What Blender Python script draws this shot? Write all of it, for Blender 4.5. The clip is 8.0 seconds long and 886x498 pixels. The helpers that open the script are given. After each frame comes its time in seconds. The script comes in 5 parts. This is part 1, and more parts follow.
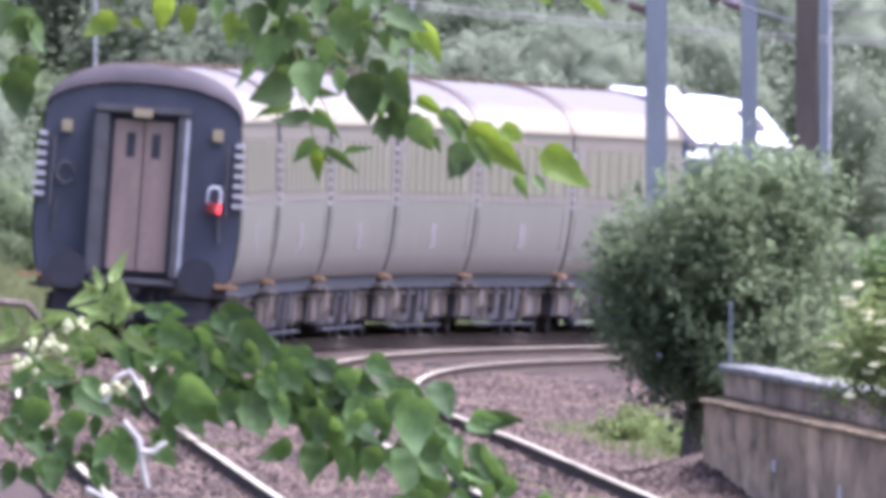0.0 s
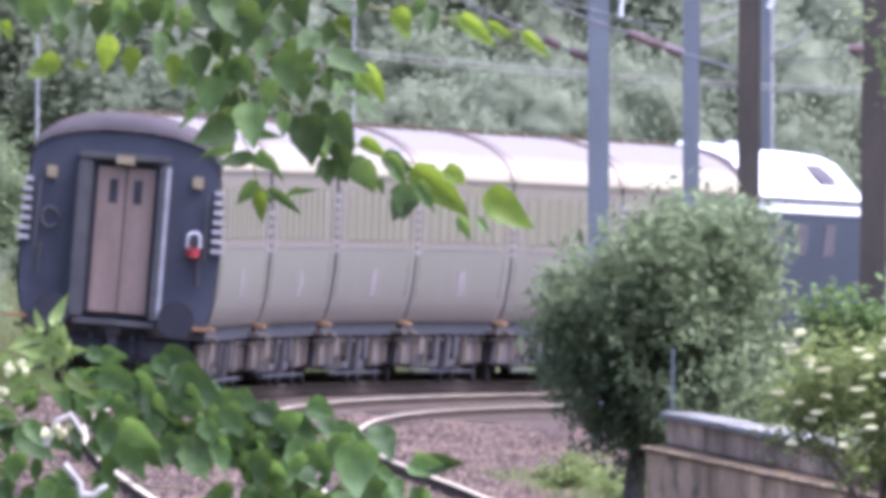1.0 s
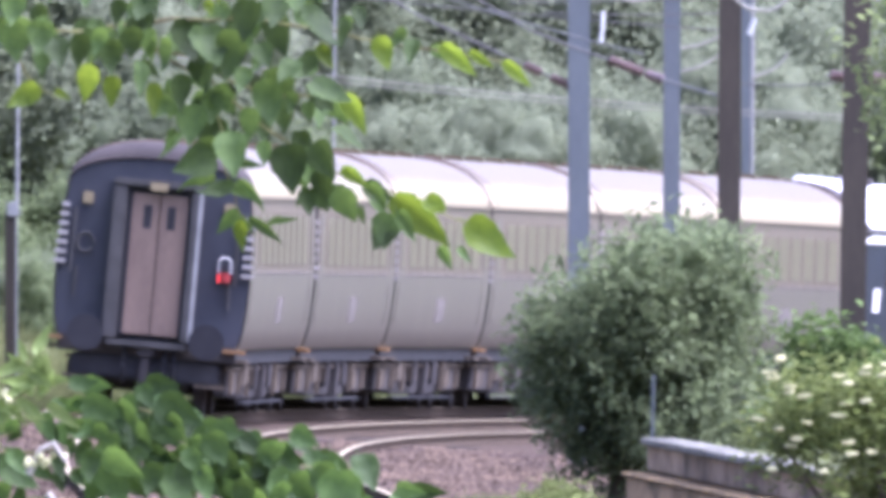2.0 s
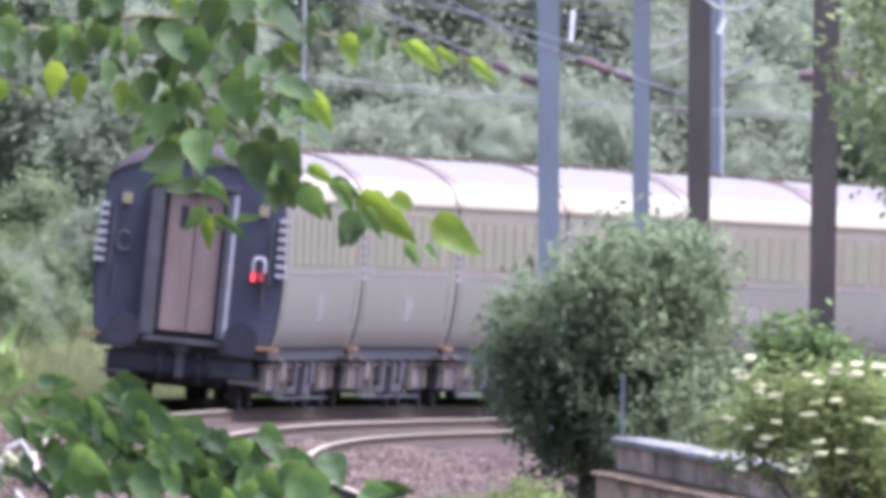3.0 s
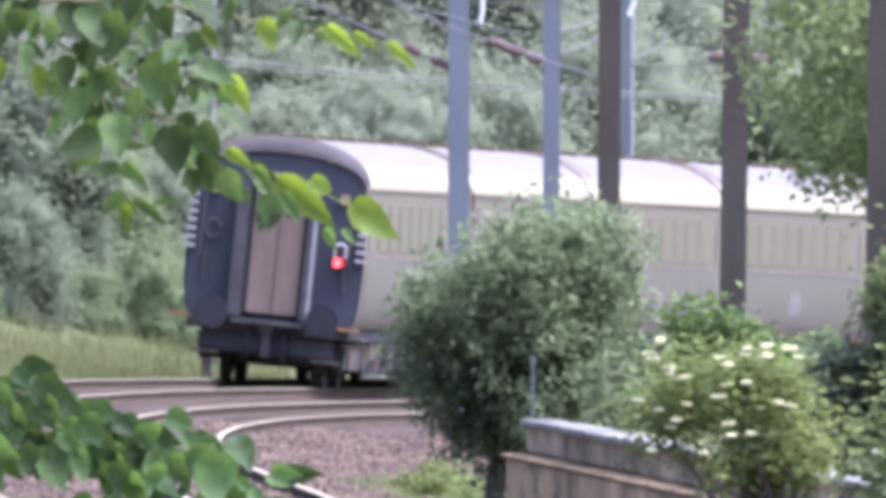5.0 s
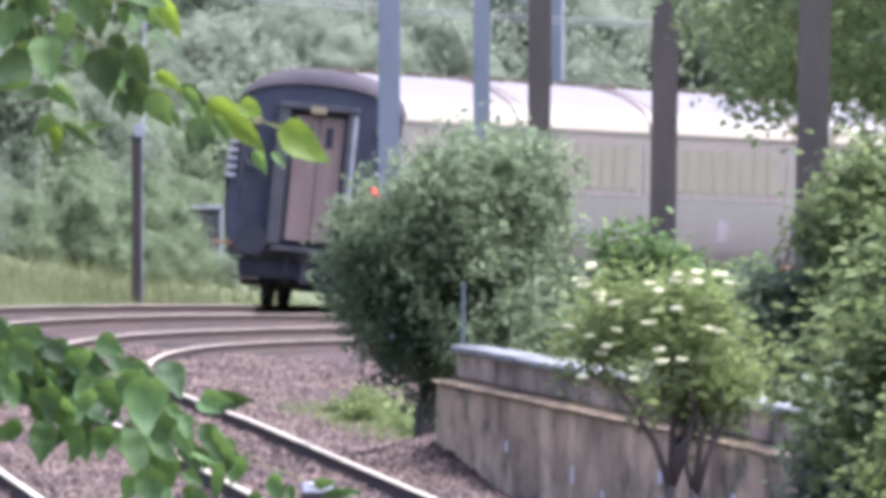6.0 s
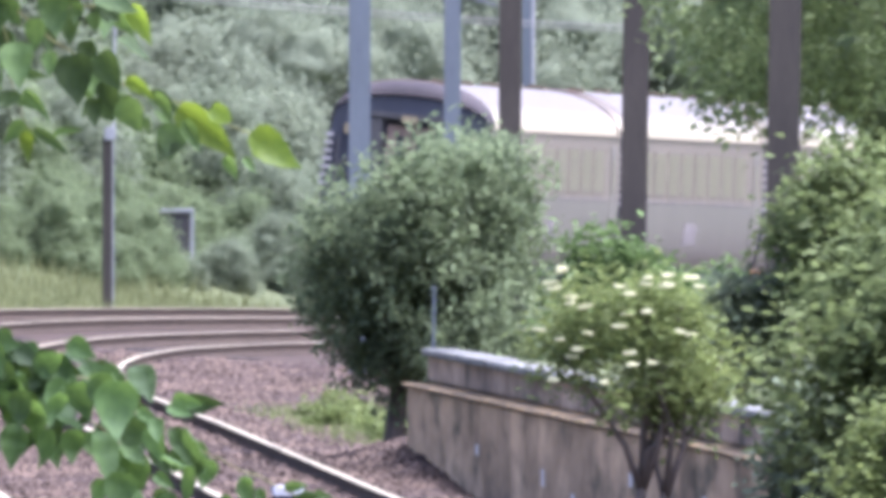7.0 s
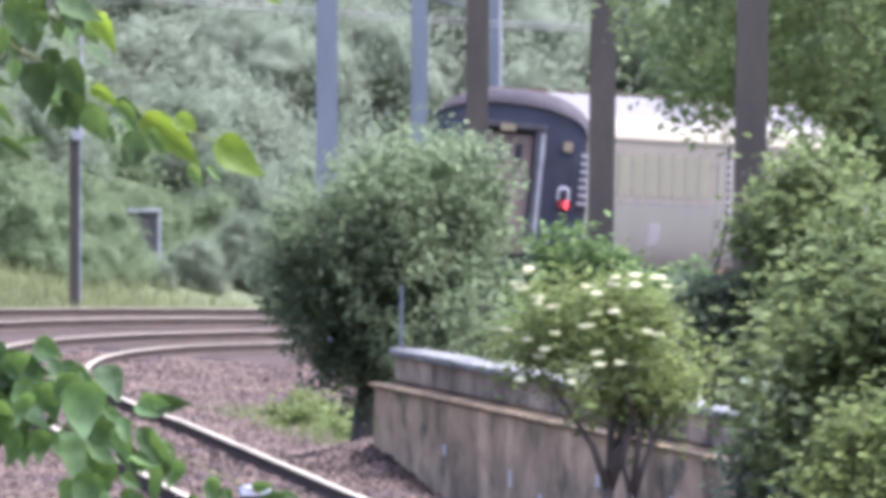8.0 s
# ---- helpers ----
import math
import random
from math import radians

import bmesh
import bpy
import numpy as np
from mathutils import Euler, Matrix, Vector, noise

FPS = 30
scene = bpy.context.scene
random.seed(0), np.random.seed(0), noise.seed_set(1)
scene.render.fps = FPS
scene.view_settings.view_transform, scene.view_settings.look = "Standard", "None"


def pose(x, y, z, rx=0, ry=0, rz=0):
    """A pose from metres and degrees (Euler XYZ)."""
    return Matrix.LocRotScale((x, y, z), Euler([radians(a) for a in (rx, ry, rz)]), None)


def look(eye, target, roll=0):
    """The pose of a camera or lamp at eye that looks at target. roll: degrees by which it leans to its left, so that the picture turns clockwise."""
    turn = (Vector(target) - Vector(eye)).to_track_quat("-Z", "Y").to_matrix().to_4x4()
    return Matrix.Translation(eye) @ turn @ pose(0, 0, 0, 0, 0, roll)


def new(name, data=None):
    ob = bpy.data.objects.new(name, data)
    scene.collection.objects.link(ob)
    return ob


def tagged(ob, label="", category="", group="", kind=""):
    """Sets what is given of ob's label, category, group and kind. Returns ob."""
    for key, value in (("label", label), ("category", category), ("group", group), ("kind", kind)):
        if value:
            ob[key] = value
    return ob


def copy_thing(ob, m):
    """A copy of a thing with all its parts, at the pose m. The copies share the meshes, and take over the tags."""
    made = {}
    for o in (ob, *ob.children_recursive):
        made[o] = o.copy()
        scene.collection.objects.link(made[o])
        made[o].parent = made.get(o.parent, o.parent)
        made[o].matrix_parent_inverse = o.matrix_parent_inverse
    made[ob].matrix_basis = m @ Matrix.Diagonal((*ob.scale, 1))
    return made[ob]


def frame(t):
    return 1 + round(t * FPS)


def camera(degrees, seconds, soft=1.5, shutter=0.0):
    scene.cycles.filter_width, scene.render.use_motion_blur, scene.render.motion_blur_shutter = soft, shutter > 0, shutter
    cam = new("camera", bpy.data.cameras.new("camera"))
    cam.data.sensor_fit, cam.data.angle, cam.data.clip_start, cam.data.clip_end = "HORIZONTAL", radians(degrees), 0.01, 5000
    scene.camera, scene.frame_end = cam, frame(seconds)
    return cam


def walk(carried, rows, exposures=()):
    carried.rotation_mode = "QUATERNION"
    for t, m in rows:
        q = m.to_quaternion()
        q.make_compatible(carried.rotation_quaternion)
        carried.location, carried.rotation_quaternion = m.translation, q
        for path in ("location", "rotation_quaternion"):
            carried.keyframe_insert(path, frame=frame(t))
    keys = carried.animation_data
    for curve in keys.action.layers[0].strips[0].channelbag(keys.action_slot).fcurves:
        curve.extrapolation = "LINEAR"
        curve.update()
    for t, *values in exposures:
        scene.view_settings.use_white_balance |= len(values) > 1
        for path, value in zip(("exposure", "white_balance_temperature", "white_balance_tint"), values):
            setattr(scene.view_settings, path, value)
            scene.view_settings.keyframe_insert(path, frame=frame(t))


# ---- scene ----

# ------------------------------------------------------------------ camera
cam = camera(1.123, 8.0, soft=5.5)
EYE = Vector((0.0, 0.0, 3.832))


def aim(t, right, down):
    """A row of the walk: the long lens turned right and down, in milliradians."""
    way = Vector((right / 1000, 1.0, -down / 1000))
    return (t, look(EYE, EYE + way * 600))


walk(cam, [
    aim(0.0, -6.500, 3.851), aim(0.5, -5.888, 3.433), aim(1.0, -5.219, 2.801), aim(1.5, -4.988, 2.370),
    aim(1.7, -4.925, 2.220), aim(3.0, -4.113, 2.239), aim(3.5, -3.613, 1.976), aim(4.0, -2.888, 1.614),
    aim(4.2, -2.938, 2.039), aim(5.3, -1.563, 2.789), aim(5.5, -1.188, 3.039), aim(6.0, -0.588, 4.276),
    aim(6.5, 0.0, 4.976), aim(7.0, 0.063, 4.201), aim(7.5, 0.388, 4.451), aim(8.0, 0.788, 4.201),
], exposures=[(0.0, 2.14, 5050, 30), (8.0, 2.24, 5050, 24)])

# ------------------------------------------------------------------ light
world = bpy.data.worlds.new("sky")
scene.world = world
world.use_nodes = True
wn = world.node_tree.nodes
sky = wn.new("ShaderNodeTexSky")
sky.sky_type, sky.sun_disc = "NISHITA", False
SUN_EL, SUN_AZ = 64.0, 95.0          # degrees; azimuth from +y towards +x
sky.sun_elevation, sky.sun_rotation = radians(SUN_EL), radians(SUN_AZ)
sky.air_density, sky.dust_density, sky.ozone_density = 0.6, 8.0, 0.6
world.node_tree.links.new(sky.outputs[0], wn["Background"].inputs[0])
wn["Background"].inputs[1].default_value = 0.15
lamp = bpy.data.lights.new("sun", "SUN")
lamp.energy, lamp.angle, lamp.color = 1.0, radians(35), (1.0, 0.96, 0.9)
sun = new("sun", lamp)
sun_way = Vector((math.sin(radians(SUN_AZ)) * math.cos(radians(SUN_EL)),
                  math.cos(radians(SUN_AZ)) * math.cos(radians(SUN_EL)), math.sin(radians(SUN_EL))))
sun.matrix_world = look(sun_way * 100 + Vector((0, 400, 0)), Vector((0, 400, 0)))

# ------------------------------------------------------------------ materials


def material(name, a, b=None, rough=0.7, metal=0.0, scale=3.0, bump=0.2, fine=40.0, island=0.0, through_light=0.0,
             streak=None, spec=0.15, glow=0.0, piece=0.0, dirt=None, dirt_scale=1.2, dirt_from=0.52, sunlit=None):
    """Two colours mixed by noise at two scales, with relief; island / piece: how much single leaves or pieces differ."""
    m = bpy.data.materials.new(name)
    m.use_nodes = True
    n, l = m.node_tree.nodes, m.node_tree.links
    p = n["Principled BSDF"]
    b = b or tuple(c * 0.7 for c in a)
    tc = n.new("ShaderNodeTexCoord")
    mp = n.new("ShaderNodeMapping")
    l.new(tc.outputs["Object"], mp.inputs[0])
    if streak:
        mp.inputs["Scale"].default_value = streak
    n1, n2 = n.new("ShaderNodeTexNoise"), n.new("ShaderNodeTexNoise")
    for q, s in ((n1, scale), (n2, fine)):
        q.inputs["Scale"].default_value, q.inputs["Detail"].default_value = s, 4
        l.new(mp.outputs[0], q.inputs["Vector"])
    add = n.new("ShaderNodeMath")
    add.operation = "MULTIPLY_ADD"
    l.new(n2.outputs[0], add.inputs[0])
    add.inputs[1].default_value = 0.45
    l.new(n1.outputs[0], add.inputs[2])
    ramp = n.new("ShaderNodeValToRGB")
    ramp.color_ramp.elements[0].position, ramp.color_ramp.elements[1].position = 0.52, 0.92
    ramp.color_ramp.elements[0].color, ramp.color_ramp.elements[1].color = (*b, 1), (*a, 1)
    l.new(add.outputs[0], ramp.inputs[0])
    colour = ramp.outputs[0]
    if dirt:
        n3, r3, mx = n.new("ShaderNodeTexNoise"), n.new("ShaderNodeValToRGB"), n.new("ShaderNodeMixRGB")
        n3.inputs["Scale"].default_value, n3.inputs["Detail"].default_value = dirt_scale, 6
        l.new(mp.outputs[0], n3.inputs["Vector"])
        r3.color_ramp.elements[0].position, r3.color_ramp.elements[1].position = dirt_from, dirt_from + 0.15
        l.new(n3.outputs[0], r3.inputs[0])
        l.new(r3.outputs[0], mx.inputs[0])
        l.new(colour, mx.inputs[1])
        mx.inputs[2].default_value = (*dirt, 1)
        colour = mx.outputs[0]
    if island or piece:
        rnd = n.new("ShaderNodeNewGeometry" if island else "ShaderNodeObjectInfo")
        out = rnd.outputs["Random Per Island" if island else "Random"]
        rg, hs = n.new("ShaderNodeMapRange"), n.new("ShaderNodeHueSaturation")
        rg.inputs["To Min"].default_value, rg.inputs["To Max"].default_value = 1 - (island or piece), 1 + (island or piece)
        l.new(out, rg.inputs[0])
        l.new(rg.outputs[0], hs.inputs["Value"])
        l.new(colour, hs.inputs["Color"])
        colour = hs.outputs[0]
    l.new(colour, p.inputs["Base Color"])
    p.inputs["Roughness"].default_value, p.inputs["Metallic"].default_value = rough, metal
    p.inputs["Specular IOR Level"].default_value = spec
    if bump:
        bp = n.new("ShaderNodeBump")
        bp.inputs["Strength"].default_value, bp.inputs["Distance"].default_value = bump, 0.02
        l.new(n2.outputs[0], bp.inputs["Height"])
        l.new(bp.outputs[0], p.inputs["Normal"])
    if glow:
        p.inputs["Emission Color"].default_value = (*a, 1)
        p.inputs["Emission Strength"].default_value = glow
    if through_light:
        tr, mix = n.new("ShaderNodeBsdfTranslucent"), n.new("ShaderNodeMixShader")
        if sunlit:      # light that comes through a leaf is yellower
            tint = n.new("ShaderNodeMixRGB")
            tint.blend_type, tint.inputs[0].default_value, tint.inputs[2].default_value = "MULTIPLY", 1.0, (*sunlit, 1)
            l.new(colour, tint.inputs[1])
            colour = tint.outputs[0]
        l.new(colour, tr.inputs[0])
        mix.inputs[0].default_value = through_light
        l.new(p.outputs[0], mix.inputs[1])
        l.new(tr.outputs[0], mix.inputs[2])
        l.new(mix.outputs[0], n["Material Output"].inputs[0])
    return m


EARTH = material("earth", (0.12, 0.135, 0.06), (0.08, 0.09, 0.045), 0.95, scale=0.25, fine=9, bump=0.5, spec=0.03)
BALLAST = material("ballast_bed", (0.074, 0.055, 0.041), (0.043, 0.034, 0.028), 0.95, scale=1.2, fine=16, bump=1.0, spec=0.03)
STONE = material("ballast_stone", (0.112, 0.082, 0.059), (0.051, 0.039, 0.031), 0.9, scale=2, fine=30, island=0.65, streak=(1, 0.15, 1), dirt=(0.06, 0.047, 0.042), dirt_scale=0.9, dirt_from=0.52, spec=0.05)
RAILTOP = material("worn_steel", (0.34, 0.3, 0.2), (0.24, 0.21, 0.14), 0.75, 0.0, scale=4, spec=0.1)
RAILSIDE = material("rusty_steel", (0.1, 0.076, 0.054), (0.06, 0.047, 0.035), 0.85, scale=6, spec=0.05)
SLEEPER = material("stained_sleeper", (0.08, 0.067, 0.056), (0.05, 0.043, 0.037), 0.9, scale=5, piece=0.2, spec=0.05)
CONCRETE = material("weathered_concrete", (0.5, 0.355, 0.2), (0.24, 0.17, 0.095), 0.9, scale=2.4, fine=9,
                    streak=(1.0, 0.1, 0.75), dirt=(0.125, 0.102, 0.06), dirt_scale=3.0, dirt_from=0.52, piece=0.22, spec=0.05)
UPPERWALL = material("brick_red_render", (0.4, 0.3, 0.2), (0.17, 0.125, 0.085), 0.9, scale=3, fine=12, streak=(1, .1, .5), piece=0.22, dirt=(0.1, 0.085, 0.06), dirt_scale=4.0, dirt_from=0.55, spec=0.05)
COPING = material("pale_coping", (0.21, 0.205, 0.17), (0.115, 0.112, 0.095), 0.95, scale=5, fine=20, spec=0.1, streak=(1, .15, 1), piece=0.25, dirt=(0.2, 0.2, 0.17), dirt_scale=3, dirt_from=0.58)
LEDGE = material("lichen_ledge", (0.27, 0.19, 0.085), (0.09, 0.07, 0.045), 0.9, scale=6, streak=(1, .15, 1), piece=0.35, spec=0.15)
MAST_GREY = material("galvanised_steel", (0.172, 0.19, 0.197), (0.138, 0.153, 0.16), 0.6, 0.25, scale=3, streak=(1, 1, 0.2))
MAST_BROWN = material("weathered_dark_steel", (0.078, 0.066, 0.052), (0.052, 0.045, 0.037), 0.85, 0.0, scale=3, streak=(1, 1, .2))
MAST_PALE = material("pale_steel", (0.38, 0.38, 0.37), (0.28, 0.28, 0.27), 0.6, 0.2, scale=3)
WIRE = material("weathered_copper_wire", (0.17, 0.165, 0.155), (0.11, 0.108, 0.1), 0.6, 0.2)
WIRE_PALE = material("bare_wire", (0.36, 0.35, 0.29), (0.26, 0.25, 0.21), 0.5, 0.2)
INSULATOR = material("brown_insulator", (0.16, 0.11, 0.1), (0.1, 0.07, 0.065), 0.4)
WHITE = material("white_paint", (0.7, 0.7, 0.68), (0.55, 0.55, 0.53), 0.6, scale=8)
RUNG_WHITE = material("worn_white_paint", (0.42, 0.4, 0.38), (0.3, 0.285, 0.27), 0.7, scale=8)
RED = material("red_paint", (0.3, 0.045, 0.045), (0.22, 0.035, 0.035), 0.6)
BARK = material("bark", (0.16, 0.128, 0.1), (0.085, 0.07, 0.055), 0.95, scale=6, fine=40, bump=0.8, streak=(1, 1, 0.3))
TWIG = material("green_twig", (0.2, 0.2, 0.08), (0.12, 0.1, 0.05), 0.8, scale=20)
PALE_TWIG = material("pale_twig", (0.44, 0.41, 0.36), (0.26, 0.235, 0.2), 0.8, scale=20)


def leaves(name, a, b, island=0.4, through_light=0.45, rough=0.7):
    return material(name, a, b, rough, scale=1.3, fine=8, bump=0.1, island=island, through_light=through_light, spec=0.2)


LEAF_BUSH = leaves("grey_green_leaves", (0.205, 0.248, 0.122), (0.13, 0.162, 0.08), 0.35, 0.6)
LEAF_ELDER = leaves("fresh_elder_leaves", (0.198, 0.236, 0.07), (0.13, 0.162, 0.05), 0.35)
LEAF_WEED = leaves("bright_weed_leaves", (0.14, 0.2, 0.06), (0.09, 0.135, 0.04), 0.35)
LEAF_DARK = leaves("dark_leaves", (0.2, 0.235, 0.135), (0.13, 0.157, 0.09), 0.4)
LEAF_TREE = leaves("tree_leaves", (0.18, 0.218, 0.075), (0.115, 0.145, 0.05), 0.35, 0.5)
# distance haze is put into the next three leaf colours, paler and greyer
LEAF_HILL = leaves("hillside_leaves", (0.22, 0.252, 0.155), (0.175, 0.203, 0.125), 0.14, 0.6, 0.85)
LEAF_FAR = leaves("haze_pale_hillside_leaves", (0.238, 0.268, 0.17), (0.2, 0.226, 0.143), 0.1, 0.6, 0.9)
LEAF_HILL_DULL = leaves("haze_dull_hillside_leaves", (0.225, 0.248, 0.182), (0.188, 0.208, 0.152), 0.1, 0.6, 0.9)
LEAF_CANOPY = leaves("canopy_leaves", (0.27, 0.32, 0.135), (0.18, 0.22, 0.09), 0.3, 0.6, 0.8)
LEAF_HILL_LIGHT = leaves("light_hillside_leaves", (0.2, 0.245, 0.12), (0.145, 0.18, 0.085), 0.2, 0.55, 0.85)
LEAF_LIME = material("lime_leaf", (0.088, 0.132, 0.042), (0.052, 0.082, 0.03), 0.6, scale=14, fine=60, bump=0.2, piece=0.5,
                     through_light=0.45, spec=0.2, sunlit=(1.4, 1.35, 0.75))
LEAF_LOW = material("hazel_leaf", (0.075, 0.12, 0.038), (0.045, 0.076, 0.027), 0.6, scale=14, fine=60, bump=0.2, piece=0.5,
                    through_light=0.45, spec=0.2, sunlit=(1.4, 1.35, 0.75))
LEAF_YOUNG = material("young_lime_leaf", (0.14, 0.19, 0.03), (0.09, 0.135, 0.024), 0.5, scale=14, fine=60, bump=0.15, piece=0.35,
                      through_light=0.55, spec=0.2, sunlit=(1.6, 1.5, 0.7))
BLOSSOM = material("cream_blossom", (0.5, 0.49, 0.28), (0.4, 0.39, 0.2), 0.8, scale=30)
STRAW = material("dry_grass_blades", (0.2, 0.21, 0.088), (0.14, 0.155, 0.064), 0.8, island=0.2, through_light=0.3)

PAINT_UPPER = material("dusty_beige_coach_paint", (0.13, 0.107, 0.08), (0.108, 0.09, 0.068), 0.45, scale=0.7, fine=5, bump=0.03, streak=(1, 1, .25), spec=0.3)
PAINT_LOWER = material("pale_grey_coach_paint", (0.126, 0.114, 0.094), (0.104, 0.095, 0.079), 0.42, scale=0.6, fine=5, bump=0.03, streak=(1, 1, .3), spec=0.3)
PAINT_NAVY = material("dark_navy_paint", (0.06, 0.063, 0.076), (0.044, 0.047, 0.057), 0.5, scale=2, bump=0.05, spec=0.2)
ROOF = material("cream_roof_enamel", (0.385, 0.337, 0.217), (0.33, 0.287, 0.187), 0.35, 0.1, scale=0.5, fine=3, bump=0.05, streak=(1, .15, 1), spec=0.25)


def shade_along_crown(m, colour, x0, x1):
    """Painted shading along the middle of a coach roof, ragged at its edges; it thins out down the shoulders, left
    bright as if by sky glint.
    """
    n, l = m.node_tree.nodes, m.node_tree.links
    p = n["Principled BSDF"]
    old = p.inputs["Base Color"].links[0].from_socket
    tc, sep, ab, nz = n.new("ShaderNodeTexCoord"), n.new("ShaderNodeSeparateXYZ"), n.new("ShaderNodeMath"), n.new("ShaderNodeTexNoise")
    l.new(tc.outputs["Object"], sep.inputs[0])
    ab.operation = "ABSOLUTE"
    l.new(sep.outputs[0], ab.inputs[0])
    nz.inputs["Scale"].default_value = 1.6
    l.new(tc.outputs["Object"], nz.inputs["Vector"])
    add, rg, mx = n.new("ShaderNodeMath"), n.new("ShaderNodeMapRange"), n.new("ShaderNodeMixRGB")
    add.operation, add.inputs[1].default_value = "MULTIPLY_ADD", 0.22
    l.new(nz.outputs[0], add.inputs[0])
    l.new(ab.outputs[0], add.inputs[2])
    for k, v in (("From Min", x0), ("From Max", x1), ("To Min", 0.9), ("To Max", 0.0)):
        rg.inputs[k].default_value = v
    l.new(add.outputs[0], rg.inputs[0])
    l.new(rg.outputs[0], mx.inputs[0])
    l.new(old, mx.inputs[1])
    mx.inputs[2].default_value = (*colour, 1)
    l.new(mx.outputs[0], p.inputs["Base Color"])


# crown darkened in the colour, so the shoulders look lit by the sky
shade_along_crown(ROOF, (0.128, 0.102, 0.061), 1.2, 1.42)
ROOF_END = material("sooty_roof_end", (0.05, 0.042, 0.04), (0.03, 0.026, 0.026), 0.85, scale=2, spec=0.2)
# beige in the glass colour stands for haze and grazing reflections
GLASS = material("coach_window_glass", (0.113, 0.093, 0.07), (0.096, 0.079, 0.06), 0.3, scale=0.6, bump=0.0, spec=0.5)
RUBBER = material("black_rubber", (0.045, 0.045, 0.05), (0.033, 0.033, 0.036), 0.7)
GANGWAY = material("grey_gangway_steel", (0.095, 0.092, 0.088), (0.065, 0.063, 0.061), 0.7, scale=3)
DOOR_PINK = material("faded_pink_brown_door", (0.25, 0.185, 0.145), (0.17, 0.127, 0.102), 0.6, scale=3, streak=(1, 1, .2))
CREST = material("pale_crest", (0.18, 0.16, 0.145), (0.14, 0.126, 0.115), 0.6)
CREAM = material("cream_paint", (0.3, 0.25, 0.15), (0.24, 0.2, 0.12), 0.6)
UNDER = material("sooty_underframe", (0.078, 0.072, 0.07), (0.055, 0.051, 0.051), 0.95, scale=3, spec=0.08)
UNDER_RUST = material("rust_dusted_box", (0.19, 0.155, 0.115), (0.06, 0.052, 0.045), 0.95, scale=1.6, spec=0.1)
UNDER_PALE = material("dusty_pale_pipe", (0.3, 0.255, 0.19), (0.14, 0.12, 0.095), 0.8, scale=5)
ORANGE = material("orange_step_edge", (0.36, 0.22, 0.1), (0.26, 0.16, 0.08), 0.7)
LAMP_RED = material("lit_red_lamp", (1.0, 0.06, 0.05), (1.0, 0.06, 0.05), 0.4, glow=1.6)
LOCO_BLUE = material("loco_blue_paint", (0.022, 0.028, 0.042), (0.016, 0.021, 0.032), 0.5, scale=1, spec=0.15)
STAIN = material("lime_drip", (0.66, 0.62, 0.55), (0.5, 0.46, 0.4), 0.9, scale=8, spec=0.1)
LOCO_WHITE = material("loco_white_roof", (0.78, 0.78, 0.78), (0.66, 0.66, 0.67), 0.35, scale=1, bump=0.05)

# ------------------------------------------------------------------ building helpers


def mesh_of(name, verts, faces, mats, smooth=False, index=None):
    me = bpy.data.meshes.new(name)
    me.from_pydata([tuple(v) for v in verts], [], [tuple(f) for f in faces])
    for m in (mats if isinstance(mats, (list, tuple)) else [mats]):
        me.materials.append(m)
    if index is not None:
        me.polygons.foreach_set("material_index", np.asarray(index, dtype=np.int32))
    if smooth:
        me.polygons.foreach_set("use_smooth", np.ones(len(me.polygons), dtype=bool))
    me.update()
    return me


def child(ob, parent, label=""):
    ob.parent = parent
    if label:
        ob["label"] = label
    return ob


def part(name, bm, mat, parent, label="", smooth=False):
    """One bmesh as one mesh object under a thing."""
    me = bpy.data.meshes.new(name)
    bmesh.ops.recalc_face_normals(bm, faces=bm.faces)
    bm.to_mesh(me)
    bm.free()
    me.materials.append(mat)
    if smooth:
        me.polygons.foreach_set("use_smooth", np.ones(len(me.polygons), dtype=bool))
    ob = new(name, me)
    return child(ob, parent, label) if parent else ob


def box(bm, x0, x1, y0, y1, z0, z1, bevel=0.0):
    r = bmesh.ops.create_cube(bm, size=1.0)
    for v in r["verts"]:
        v.co = Vector(((x0 + x1) / 2 + v.co.x * (x1 - x0), (y0 + y1) / 2 + v.co.y * (y1 - y0), (z0 + z1) / 2 + v.co.z * (z1 - z0)))
    if bevel:
        edges = list({e for v in r["verts"] for e in v.link_edges})
        bmesh.ops.bevel(bm, geom=edges, offset=bevel, segments=2, affect="EDGES")
    return bm


def boxes(*rows, bevel=0.0):
    bm = bmesh.new()
    for r in rows:
        box(bm, *r, bevel=bevel)
    return bm


def rod(bm, a, b, ra, rb=None, sides=8):
    """A tapered round bar from a to b."""
    a, b = Vector(a), Vector(b)
    rb = ra if rb is None else rb
    d = b - a
    r = bmesh.ops.create_cone(bm, cap_ends=True, segments=sides, radius1=ra, radius2=rb, depth=d.length)
    bmesh.ops.transform(bm, matrix=Matrix.Translation((a + b) / 2) @ d.to_track_quat("Z", "Y").to_matrix().to_4x4(), verts=r["verts"])
    return bm


